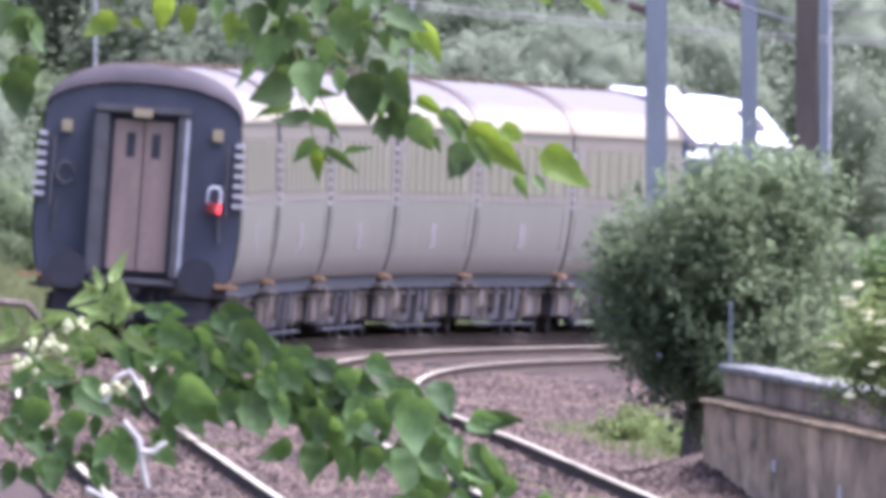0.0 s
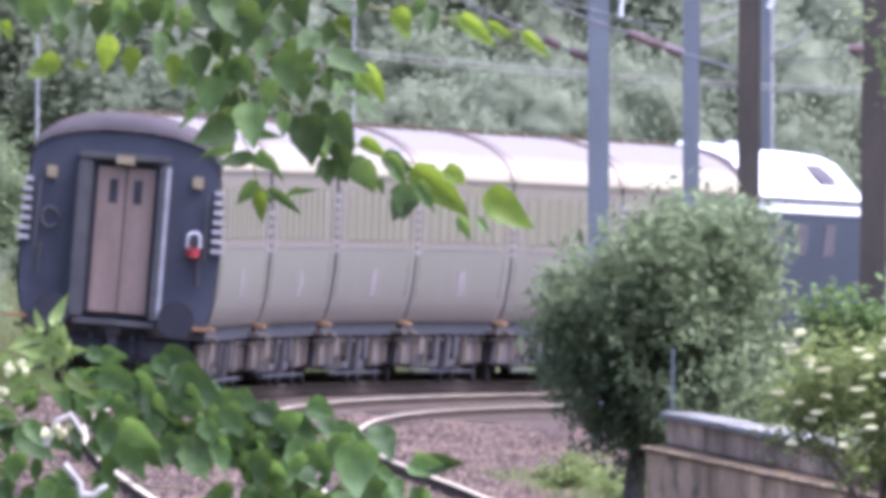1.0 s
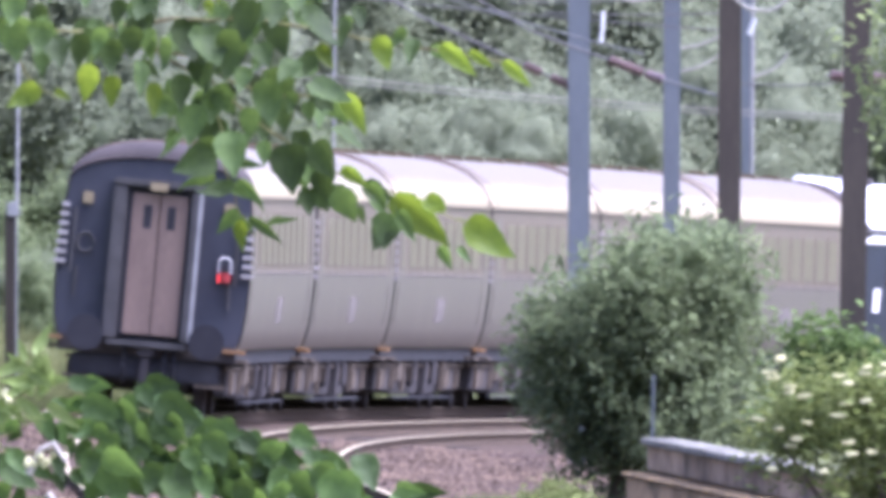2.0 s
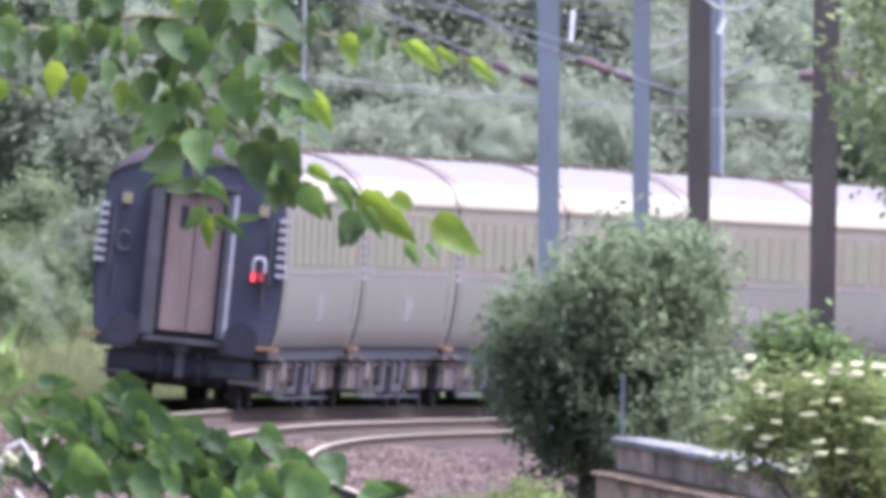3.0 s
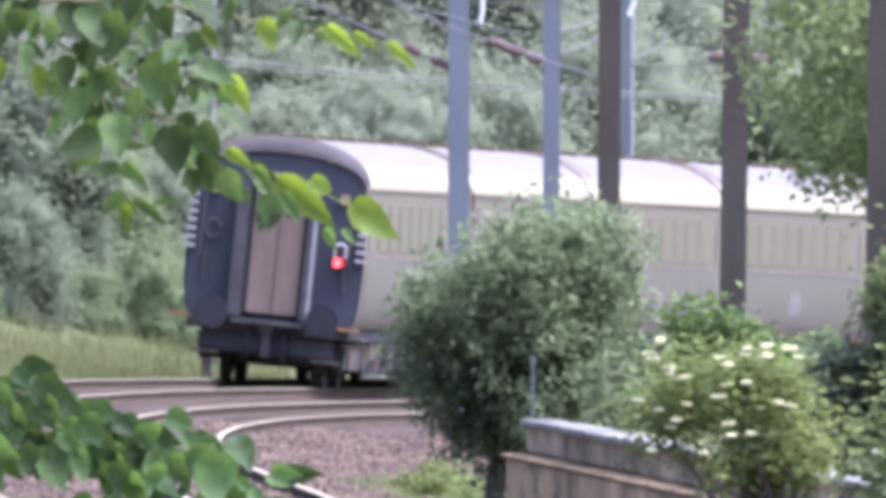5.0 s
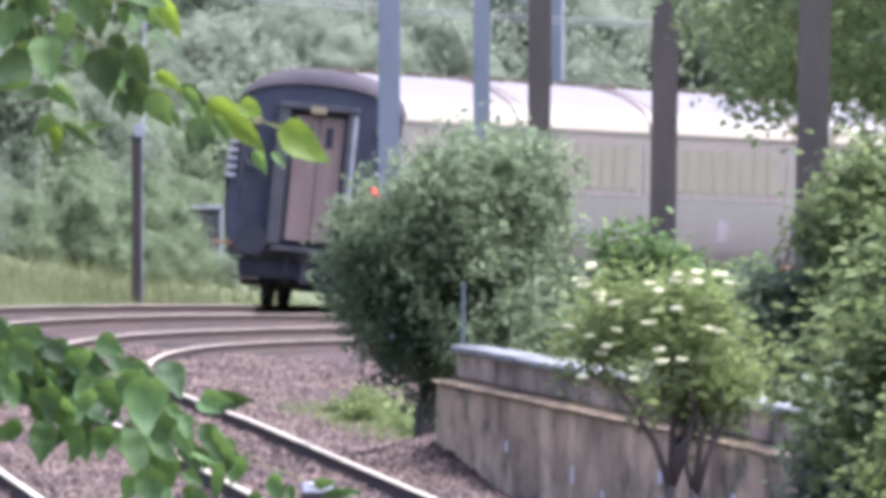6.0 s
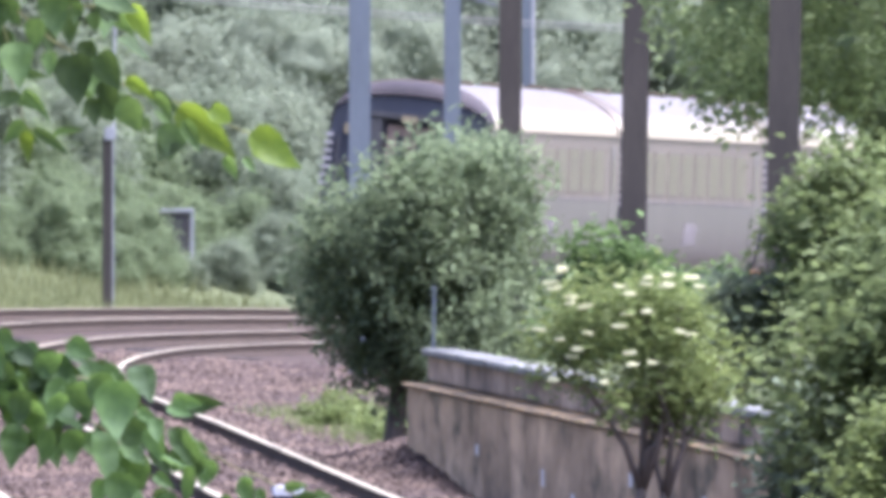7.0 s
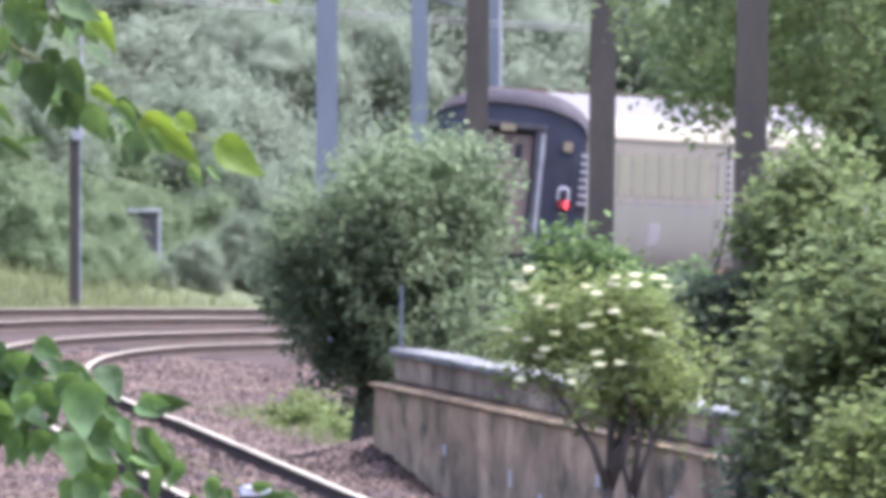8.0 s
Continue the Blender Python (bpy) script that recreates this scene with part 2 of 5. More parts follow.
def tube(points, radii, sides=6):
    """A bmesh tube along points."""
    bm = bmesh.new()
    pts = [Vector(p) for p in points]
    rings = []
    for i, p in enumerate(pts):
        d = (pts[min(i + 1, len(pts) - 1)] - pts[max(i - 1, 0)]).normalized()
        q = d.to_track_quat("Z", "Y")
        r = radii[i] if isinstance(radii, (list, tuple)) else radii
        rings.append([bm.verts.new(p + q @ Vector((r * math.cos(2 * math.pi * k / sides), r * math.sin(2 * math.pi * k / sides), 0))) for k in range(sides)])
    for a, b in zip(rings, rings[1:]):
        for k in range(sides):
            bm.faces.new((a[k], a[(k + 1) % sides], b[(k + 1) % sides], b[k]))
    bm.faces.new(rings[0][::-1])
    bm.faces.new(rings[-1])
    return bm


def thing(name, m, label, category, group=""):
    e = new(name)
    e.empty_display_size = 0.3
    e.matrix_world = m
    return tagged(e, label, category, group)


# ------------------------------------------------------------------ the line of the railway
# Arc length s is 0 at y = 300; straight first, then a transition into a canted right-hand curve of 1,314 m radius.
STEP = 2.0
S = np.arange(-500.0, 3600.0, STEP)
KAPPA = np.clip((S + 300 - 476.0) / 202.6, 0, 1) * 0.000761 * (S < 1000)
HEAD = -0.02366 + np.concatenate([[0], np.cumsum(KAPPA[:-1])]) * STEP
_x = np.concatenate([[0], np.cumsum(np.sin(HEAD[:-1]))]) * STEP
_y = np.concatenate([[0], np.cumsum(np.cos(HEAD[:-1]))]) * STEP
MX = _x - np.interp(0, S, _x) - 1.549 + 40 * 0.02366
MY = _y - np.interp(0, S, _y) + 300
FALL = np.where(S > 700, 0, 0) - 2.2e-5 * np.clip(MY - 588.6, 0, 230) ** 2 - 0.0101 * np.clip(MY - 818.6, 0, 300)
CANT = 0.1003 * np.clip((S + 300 - 476.0) / 202.6, 0, 1)


def line(s, off=0.0, up=0.0):
    """A place beside the railway: off metres right of the middle between the two tracks, up above the canted rail plane."""
    t, c = np.interp(s, S, HEAD), np.interp(s, S, CANT)
    o, u = off * np.cos(c) + up * np.sin(c), up * np.cos(c) - off * np.sin(c)
    return Vector((np.interp(s, S, MX) + o * np.cos(t), np.interp(s, S, MY) - o * np.sin(t), np.interp(s, S, FALL) + u))


def on_line(s, off):
    """A pose on the rail plane, y along the line."""
    p = line(s, off)
    slope = (line(s + 5, off).z - line(s - 5, off).z) / 10
    return pose(*p, math.degrees(math.atan(slope)), math.degrees(np.interp(s, S, CANT)), -math.degrees(np.interp(s, S, HEAD)))


def swell(a, b, x):
    t = np.clip((x - a) / (b - a), 0, 1)
    return t * t * (3 - 2 * t)


def ground_z(s, off):
    """Height of the ground."""
    c, z0, y = np.interp(s, S, CANT), np.interp(s, S, FALL), 300 + s
    inner = np.clip(off, -4.2, 4.0)
    z = z0 - inner * np.sin(c) - 0.2
    z -= 0.28 * swell(3.2, 4.2, off) * (1 - swell(120, 150, s)) + 0.2 * swell(-3.3, -4.6, off)
    z += 0.35 * np.exp(-((off - 3.9) / 0.6) ** 2 - ((s - 138) / 14) ** 2)
    left = np.clip(-off - 5.2, 0, None)
    z += (0.26 * np.minimum(left, 6) + 0.42 * np.clip(left - 6, 0, 34) + 0.12 * np.clip(left - 40, 0, 150)) * swell(60, 260, s)
    z += swell(30, 90, left) * 3
    z += 2.35 * swell(-235, -285, s) * swell(0, 1.1, left)      # bank on which the camera stands
    z += 0.10 * np.clip(off - 16, 0, 400) * swell(250, 700, s)
    z += 0.15 * np.sin(off * 0.21 + s * 0.05) * swell(6, 14, np.abs(off))
    return z


def ground_at(s, off):
    p = line(s, off)
    t = np.interp(s, S, HEAD)
    return Vector((np.interp(s, S, MX) + off * np.cos(t), np.interp(s, S, MY) - off * np.sin(t), float(ground_z(s, off))))


def sheet(name, ss, offs, mat, lift=0.0):
    sg, og = np.meshgrid(ss, offs, indexing="ij")
    t = np.interp(sg, S, HEAD)
    x, y = np.interp(sg, S, MX) + og * np.cos(t), np.interp(sg, S, MY) - og * np.sin(t)
    z = ground_z(sg, og) + lift
    n, m = sg.shape
    k = np.arange(n * m).reshape(n, m)
    faces = np.stack([k[:-1, :-1], k[:-1, 1:], k[1:, 1:], k[1:, :-1]], -1).reshape(-1, 4)
    return new(name, mesh_of(name, np.stack([x, y, z], -1).reshape(-1, 3), faces, mat, True))


ground = sheet("ground", np.concatenate([np.arange(-500, 0, 25), np.arange(0, 600, 6), np.arange(600, 1200, 40), np.arange(1200, 3500, 200)]),
               np.concatenate([np.arange(-900, -60, 60), np.arange(-60, -8, 3), np.arange(-8, 8, 0.5), np.arange(8, 60, 4), np.arange(60, 700, 60)]), EARTH)
tagged(ground, "rough green and brown earth bank beside the railway", "ground", kind="structure")
bed = sheet("ballast_bed", np.arange(-60, 620, 4), np.arange(-4.0, 7.6, 0.25), BALLAST, 0.03)
tagged(bed, "pinkish grey stone ballast under two curving tracks", "ballast", kind="structure")


def rail(off, label):
    """A flat-bottomed rail swept along the line: dull web and foot, worn bright head."""
    prof = [(-0.037, 0), (0.037, 0), (0.037, -0.03), (0.012, -0.05), (0.01, -0.13), (0.07, -0.145), (0.07, -0.159), (-0.07, -0.159), (-0.07, -0.145), (-0.01, -0.13), (-0.012, -0.05), (-0.036, -0.03)]
    ss = np.arange(-60, 620, 3.0)
    verts, faces, idx = [], [], []
    n = len(prof)
    for s in ss:
        verts += [line(s, off + a, b) for a, b in prof]
    for i in range(len(ss) - 1):
        for k in range(n):
            k2 = (k + 1) % n
            faces.append((i * n + k, i * n + k2, (i + 1) * n + k2, (i + 1) * n + k))
            idx.append(0 if k == 0 else 1)
    ob = new("rail", mesh_of("rail", verts, faces, [RAILTOP, RAILSIDE], False, idx))
    return tagged(ob, label, "rail", "running rails", "structure")


for off in (-2.455, -0.95, 0.95, 2.455):
    rail(off, "rusty steel rail with a bright worn head")

# ------------------------------------------------------------------ platform wall of the old station
WA, WB = Vector((-0.32, 437.0, 0)), Vector((3.75, 318.0, 0))     # front line of the lower wall


def along(t, back=0.0, z=0.0):
    p = WA.lerp(WB, t)
    d = (WB - WA).normalized()
    n = Vector((-d.y, d.x, 0))
    n = n if n.x > 0 else -n
    return Vector((p.x + n.x * back, p.y + n.y * back, z))


def wall_block(name, t0, t1, b0, b1, z0, z1, mat, parent, label=""):
    bm = bmesh.new()
    lo = [bm.verts.new(along(t, b, z0)) for t, b in ((t0, b0), (t1, b0), (t1, b1), (t0, b1))]
    hi = [bm.verts.new(along(t, b, z1)) for t, b in ((t0, b0), (t1, b0), (t1, b1), (t0, b1))]
    bm.faces.new(lo[::-1]), bm.faces.new(hi)
    for i in range(4):
        bm.faces.new((lo[i], lo[(i + 1) % 4], hi[(i + 1) % 4], hi[i]))
    bmesh.ops.bevel(bm, geom=list(bm.edges), offset=0.012, segments=1, affect="EDGES")
    return part(name, bm, mat, parent, label)


platform = thing("platform_wall", Matrix(), "stained concrete wall of a disused platform with a pale coping", "wall")
platform["kind"] = "structure"
wall_block("core", 0.002, 0.998, 0.03, 4.0, -0.9, 0.66, CONCRETE, platform)
N = 34
for i in range(N):
    wall_block("panel", i / N + 0.0006, (i + 1) / N - 0.0006, 0.0, 0.06, -0.9, 0.655 + 0.004 * random.random(), CONCRETE, platform)
    wall_block("ledge_slab", i / N + 0.0003, (i + 1) / N - 0.0003, -0.04 - 0.015 * random.random(), 0.35, 0.672, 0.7 + 0.012 * random.random(), LEDGE, platform)
    wall_block("upper_panel", i / N + 0.0004, (i + 1) / N - 0.0004, 0.2, 0.42, 0.725, 0.955 + 0.01 * random.random(), UPPERWALL, platform)
    wall_block("coping_stone", i / N + 0.0005, (i + 1) / N - 0.0005, 0.14 - 0.01 * random.random(), 0.46, 0.968, 1.03 + 0.015 * random.random(), COPING, platform)
rnd = random.Random(31)
for t, zt, h in ((0.16, 0.28, 0.2), (0.30, 0.2, 0.28), (0.36, 0.05, 0.3), (0.47, 0.35, 0.22), (0.53, 0.1, 0.35), (0.60, 0.3, 0.3), (0.68, 0.15, 0.25)):
    wall_block("lime_drip", t, t + 0.005 + 0.002 * rnd.random(), -0.004, 0.02, zt - 0.6 * h, zt, STAIN, platform, "white lime drip down the concrete")
wall_block("earth_fill", 0.002, 0.998, 0.45, 9.0, 0.5, 0.93, EARTH, platform)
post = thing("pipe_post", pose(-0.07, 436.6, 1.03), "pale thin pipe post at the end of the wall", "post")
part("pipe", rod(bmesh.new(), (0, 0, -0.25), (0.012, 0, 0.58), 0.016, 0.014), MAST_GREY, post)
part("cap", rod(bmesh.new(), (0.012, 0, 0.58), (0.012, 0, 0.61), 0.022, 0.016), MAST_GREY, post)

# ------------------------------------------------------------------ overhead line masts


def mast(name, x, y, z, height, width, mat, label, lean=0.0, arm=None):
    m = thing(name, pose(x, y, z, 0, lean, 0), label, "mast", "overhead line masts")
    w = width / 2
    bm = bmesh.new()
    prof = [(-w, -0.11), (w, -0.11), (w, -0.094), (0.012, -0.094), (0.012, 0.094), (w, 0.094), (w, 0.11), (-w, 0.11), (-w, 0.094), (-0.012, 0.094), (-0.012, -0.094), (-w, -0.094)]
    a, b = [[bm.verts.new((x, y, q)) for x, y in prof] for q in (0, height)]
    bm.faces.new(a), bm.faces.new(b)
    for i in range(12):
        bm.faces.new((a[i], a[(i + 1) % 12], b[(i + 1) % 12], b[i]))
    part("column", bm, mat, m)
    part("base", boxes((-w - 0.12, w + 0.12, -0.25, 0.25, -0.6, 0.05), bevel=0.02), CONCRETE, m)
    if height < 8:
        part("top_insulator", boxes((-w - 0.06, w + 0.2, -0.12, 0.12, height + 0.003, height + 0.1), bevel=0.03), INSULATOR, m, "brown insulator on the mast head")
        part("top_pin", rod(bmesh.new(), (w + 0.1, 0, height + 0.1), (w + 0.14, 0, height + 0.42), 0.035, 0.025), WHITE, m, "white pin insulator")
    if arm:
        part("arm", boxes((min(0, arm), max(0, arm), -0.04, 0.04, height - 0.35, height - 0.25)), mat, m)
    return m


mast("overhead_mast", 3.00, 400, 0.7, 8.6, 0.285, MAST_BROWN, "dark grey weathered steel mast beside the platform", 0.9)
mast("overhead_mast", 2.10, 500, -0.4, 9.4, 0.29, MAST_BROWN, "dark grey steel mast rising out of green weeds", 0.9)
mast("overhead_mast", 0.86, 571, -0.9, 6.8, 0.285, MAST_BROWN, "dark grey steel mast behind the round bush", 0.3)
mast("overhead_mast", -1.08, 607, -0.9, 9.6, 0.29, MAST_GREY, "blue-grey galvanised mast behind the round bush")
mast("overhead_mast", 0.17, 690, -1.2, 7.3, 0.255, MAST_GREY, "slim blue-grey galvanised mast behind the round bush", 0.2)


def outer_mast(x, y, z, height, label, column=2.95, mat=MAST_BROWN):
    m = thing("outer_mast", pose(x, y, z), label, "mast", "outer masts")
    part("column", boxes((-0.10, 0.06, -0.08, 0.08, -0.5, column), bevel=0.01), mat, m)
    # sunlight on the right flange, put in as a paler strip
    part("sunlit_edge", boxes((0.062, 0.09, -0.09, 0.09, -0.5, column)), MAST_PALE, m, "pale strip painted as the sunlit edge")
    part("junction_box", boxes((-0.07, 0.12, -0.13, 0.13, 2.88, 3.1), bevel=0.02), MAST_PALE, m, "pale junction box")
    part("upper_tube", rod(bmesh.new(), (0.08, 0, 2.9), (0.14, 0, height), 0.024, 0.02), MAST_PALE, m)
    return m


def beside(s, off):
    return tuple(ground_at(s, off))


outer_mast(*beside(440.3, -5.6), 9.0, "slim mast with a pale edge on the grassy bank")
outer_mast(*beside(384, -5.6), 9.0, "slim dark mast with a pale edge beside the outer track")
outer_mast(*beside(498, -5.6), 9.6, "distant slim grey mast beyond the far track", 9.5, MAST_GREY)

cabinet = thing("lineside_cabinet", pose(*(Vector(beside(471.7, -8.2)) + Vector((0, 0, 0.36)))), "weathered grey lineside cabinet half sunk in bushes", "cabinet")
part("body", boxes((-0.3, 0.26, -0.2, 0.2, -0.4, 0.78), bevel=0.015), MAST_BROWN, cabinet)
part("front_door", boxes((-0.26, 0.22, -0.222, -0.203, -0.3, 0.74), bevel=0.006), UNDER, cabinet, "dark shut door")
part("roof", boxes((-0.36, 0.33, -0.26, 0.26, 0.78, 0.85), bevel=0.015), MAST_PALE, cabinet, "pale flat roof")
# right side paler in colour, for the sun falling on it
part("sunlit_side", boxes((0.26, 0.32, -0.21, 0.21, -0.4, 0.78)), MAST_PALE, cabinet, "pale strip painted as the sunlit right side")


def wire(name, pts, r, mat, label, insulators=()):
    m = thing(name, Matrix(), label, "wire", "overhead wires")
    part("cable", tube(pts, r, 5), mat, m)
    for a, b, k in insulators:
        bm = bmesh.new()
        a, b = Vector(a), Vector(b)
        bm.free()
        bm = tube([a.lerp(b, i / (3 * k)) for i in range(3 * k + 1)], [0.04 if i % 3 == 0 else 0.07 for i in range(3 * k + 1)], 8)
        part("insulator", bm, INSULATOR, m, "brown ribbed insulator")
    return m


def sag(a, b, drop, n=14):
    a, b = Vector(a), Vector(b)
    return [a.lerp(b, i / n) - Vector((0, 0, drop * 4 * (i / n) * (1 - i / n))) for i in range(n + 1)]


# contact and catenary wires along the two tracks
wire("contact_wire", sag((-9.0, 690, 5.45), (3.2, 690, 4.32), 0.16), 0.012, WIRE_PALE, "long pale wires over the tracks")
wire("contact_wire", sag((-9.0, 690, 5.36), (3.2, 690, 4.25), 0.16), 0.010, WIRE_PALE, "long pale wires over the tracks")
for x0, z0, x1, z1 in ((-2.6, 6.24, 3.0, 6.25), (-2.2, 5.96, 1.0, 6.07), (-1.7, 5.82, 0.9, 5.81), (1.2, 4.78, 2.6, 4.79), (-5.0, 6.1, 1.0, 5.55)):
    wire("catenary_wire", sag((x0, 660, z0), (x1, 660, z1), 0.03), 0.012, WIRE, "thin dark wires strung over the tracks")
STAY = [Vector(p) for p in ((-4.26, 600, 6.98), (-2.9, 600, 6.1), (-1.73, 600, 5.41), (-1.1, 600, 5.16), (-0.67, 600, 5.01), (-0.07, 600, 4.78), (0.74, 585, 4.52))]
wire("span_wire", STAY, 0.018, WIRE, "thick dark cantilever stay with a ribbed insulator", [(STAY[4], STAY[4].lerp(STAY[5], 0.75), 8), (STAY[4].lerp(STAY[5], 0.85), STAY[5].lerp(STAY[6], 0.12), 3)])
STAY = [Vector(p) for p in ((-5.33, 607, 6.81), (-3.2, 607, 5.6), (-1.85, 607, 4.97), (-1.19, 607, 4.67))]
wire("span_wire", STAY, 0.018, WIRE, "thick dark cantilever stay with a ribbed insulator", [(STAY[2].lerp(STAY[3], 0.05), STAY[2].lerp(STAY[3], 0.4), 5), (STAY[2].lerp(STAY[3], 0.6), STAY[3], 5)])
wire("span_wire", sag((-3.0, 607, 5.9), (-0.2, 560, 5.0), 0.03), 0.012, WIRE, "thin dark wires strung over the tracks")
wire("span_wire", sag((1.95, 530, 4.69), (2.75, 530, 4.64), 0.02), 0.02, WIRE, "short dark stay with an insulator", [((2.0, 530, 4.69), (2.22, 530, 4.67), 4), ((2.5, 530, 4.66), (2.75, 530, 4.64), 4)])


def loop_wire(*pts):
    """A drooping jumper cable, rounded between its points."""
    q = [Vector(p) for p in pts]
    out = []
    for i in range(len(q) - 1):
        p0, p1, p2, p3 = q[max(i - 1, 0)], q[i], q[i + 1], q[min(i + 2, len(q) - 1)]
        for k in range(6):
            t = k / 6
            out.append(0.5 * ((2 * p1) + (p2 - p0) * t + (2 * p0 - 5 * p1 + 4 * p2 - p3) * t * t + (3 * p1 - p0 - 3 * p2 + p3) * t ** 3))
    wire("jumper_cable", out + [q[-1]], 0.024, WIRE_PALE, "pale drooping jumper cable on a mast")


loop_wire((-0.86, 640, 6.6), (-0.64, 640, 6.11), (-0.42, 640, 5.92), (-0.1, 640, 5.96))
loop_wire((0.85, 570, 5.87), (1.04, 570, 5.65), (1.24, 570, 5.58), (1.52, 570, 5.63), (1.95, 570, 6.1))
loop_wire((2.0, 499, 5.95), (2.22, 499, 5.59), (2.47, 499, 5.47), (2.85, 499, 5.62))
loop_wire((0.33, 688, 5.36), (0.62, 688, 5.41), (0.95, 688, 5.55))
loop_wire((0.33, 688, 5.01), (0.62, 688, 5.08), (0.95, 688, 5.28))
loop_wire((1.4, 690, 4.90), (1.78, 690, 5.07), (1.97, 690, 5.29))
hanger = thing("hanging_insulator", pose(-0.78, 604, 5.25), "white hanging insulator beside a mast", "insulator")
part("rod", rod(bmesh.new(), (0, 0, 0), (0.03, 0, 0.42), 0.03), WHITE, hanger)
hanger = thing("hanging_insulator", pose(1.13, 570, 5.27), "white hanging insulator beside a mast", "insulator")
part("rod", rod(bmesh.new(), (0, 0, 0), (0.08, 0, 0.2), 0.035), WHITE, hanger)

# ------------------------------------------------------------------ the train
HALF = 10.0          # half a coach body
PITCH = 20.25
BUFFER = material("greasy_buffer_steel", (0.04, 0.04, 0.045), (0.028, 0.028, 0.032), 0.5)
BAND = material("brown_roof_band", (0.11, 0.085, 0.07), (0.08, 0.06, 0.05), 0.8, spec=0.2)
SIDE = [(0.98, 1.27), (1.08, 1.33), (1.3, 1.375), (1.6, 1.40), (1.95, 1.41), (2.1, 1.408), (2.9, 1.355), (3.2, 1.325)]
ROOF_ARC = [(3.2 + 0.66 * math.sin(a), 1.325 * math.cos(a) ** 0.9) for a in [math.pi / 2 * i / 9 for i in range(10)]]


def half_width(z):
    return float(np.interp(z, [p[0] for p in SIDE], [p[1] for p in SIDE]))


def strip(bm, prof, ys, mirror=1):
    """A lofted strip: prof rows (z, x), along ys."""
    rows = [[bm.verts.new((mirror * x, y, z)) for z, x in prof] for y in ys]
    for a, b in zip(rows, rows[1:]):
        for i in range(len(prof) - 1):
            bm.faces.new((a[i], a[i + 1], b[i + 1], b[i]))
    return rows


def side_panel(bm, z0, z1, y0, y1, sx, proud=0.0, depth=0.03):
    """A slab that follows the coach side between two heights."""
    zs = [z0 + (z1 - z0) * i / 5 for i in range(6)]
    out = [[bm.verts.new((sx * (half_width(z) + proud), y, z)) for z in zs] for y in (y0, y1)]
    inn = [[bm.verts.new((sx * (half_width(z) + proud - depth), y, z)) for z in zs] for y in (y0, y1)]
    for i in range(5):
        bm.faces.new((out[0][i], out[0][i + 1], out[1][i + 1], out[1][i]))
        bm.faces.new((inn[0][i], inn[0][i + 1], inn[1][i + 1], inn[1][i]))
        for k in (0, 1):
            bm.faces.new((out[k][i], out[k][i + 1], inn[k][i + 1], inn[k][i]))
    for i in (0, 5):
        bm.faces.new((out[0][i], out[1][i], inn[1][i], inn[0][i]))
    return bm


def bogie(parent, y):
    b = part("bogie_frame", boxes((-1.14, -0.96, y - 2.0, y + 2.0, 0.3, 0.72), (0.96, 1.14, y - 2.0, y + 2.0, 0.3, 0.72), (-0.6, 0.6, y - 1.8, y + 1.8, 0.3, 0.85),
                                  (-1.1, 1.1, y - 0.25, y + 0.25, 0.45, 0.75), bevel=0.02), UNDER, parent)
    for wy in (y - 1.3, y + 1.3):
        for sx in (-1, 1):
            bm = bmesh.new()
            rod(bm, (sx * 0.69, wy, 0.45), (sx * 0.82, wy, 0.45), 0.457, 0.457, 24)
            rod(bm, (sx * 0.66, wy, 0.45), (sx * 0.69, wy, 0.45), 0.485, 0.485, 24)
            part("wheel", bm, UNDER, parent)
            part("axlebox", boxes((min(sx * 0.98, sx * 1.2), max(sx * 0.98, sx * 1.2), wy - 0.17, wy + 0.17, 0.32, 0.66), bevel=0.03), UNDER_RUST, b, "dusty axlebox")
        part("axle", rod(bmesh.new(), (-0.8, wy, 0.45), (0.8, wy, 0.45), 0.08), UNDER, parent)
    for sx in (-1, 1):
        bm = bmesh.new()
        for k in range(3):
            rod(bm, (sx * 1.08, y - 0.3 + 0.3 * k, 0.35), (sx * 1.08, y - 0.3 + 0.3 * k, 0.72), 0.075, 0.075, 10)
        part("spring", bm, UNDER_RUST, b, "dusty bogie springs")


def coach_ladder(parent, end, sx):
    """White rungs and rail up the corner of a coach end."""
    y = end * (HALF + 0.02)
    bm = bmesh.new()
    rod(bm, (sx * 1.19, y + end * 0.05, 1.9), (sx * 1.17, y + end * 0.05, 2.85), 0.018)
    part("grab_rail", bm, GANGWAY, parent, "grey grab rail")
    for i in range(7):
        z = 2.02 + 0.135 * i
        part("rung", boxes((min(sx * 1.27, sx * (half_width(z) + 0.03)), max(sx * 1.27, sx * (half_width(z) + 0.03)), min(y, y + end * 0.1), max(y, y + end * 0.1), z, z + 0.065), bevel=0.008), RUNG_WHITE, parent, "white step rung")


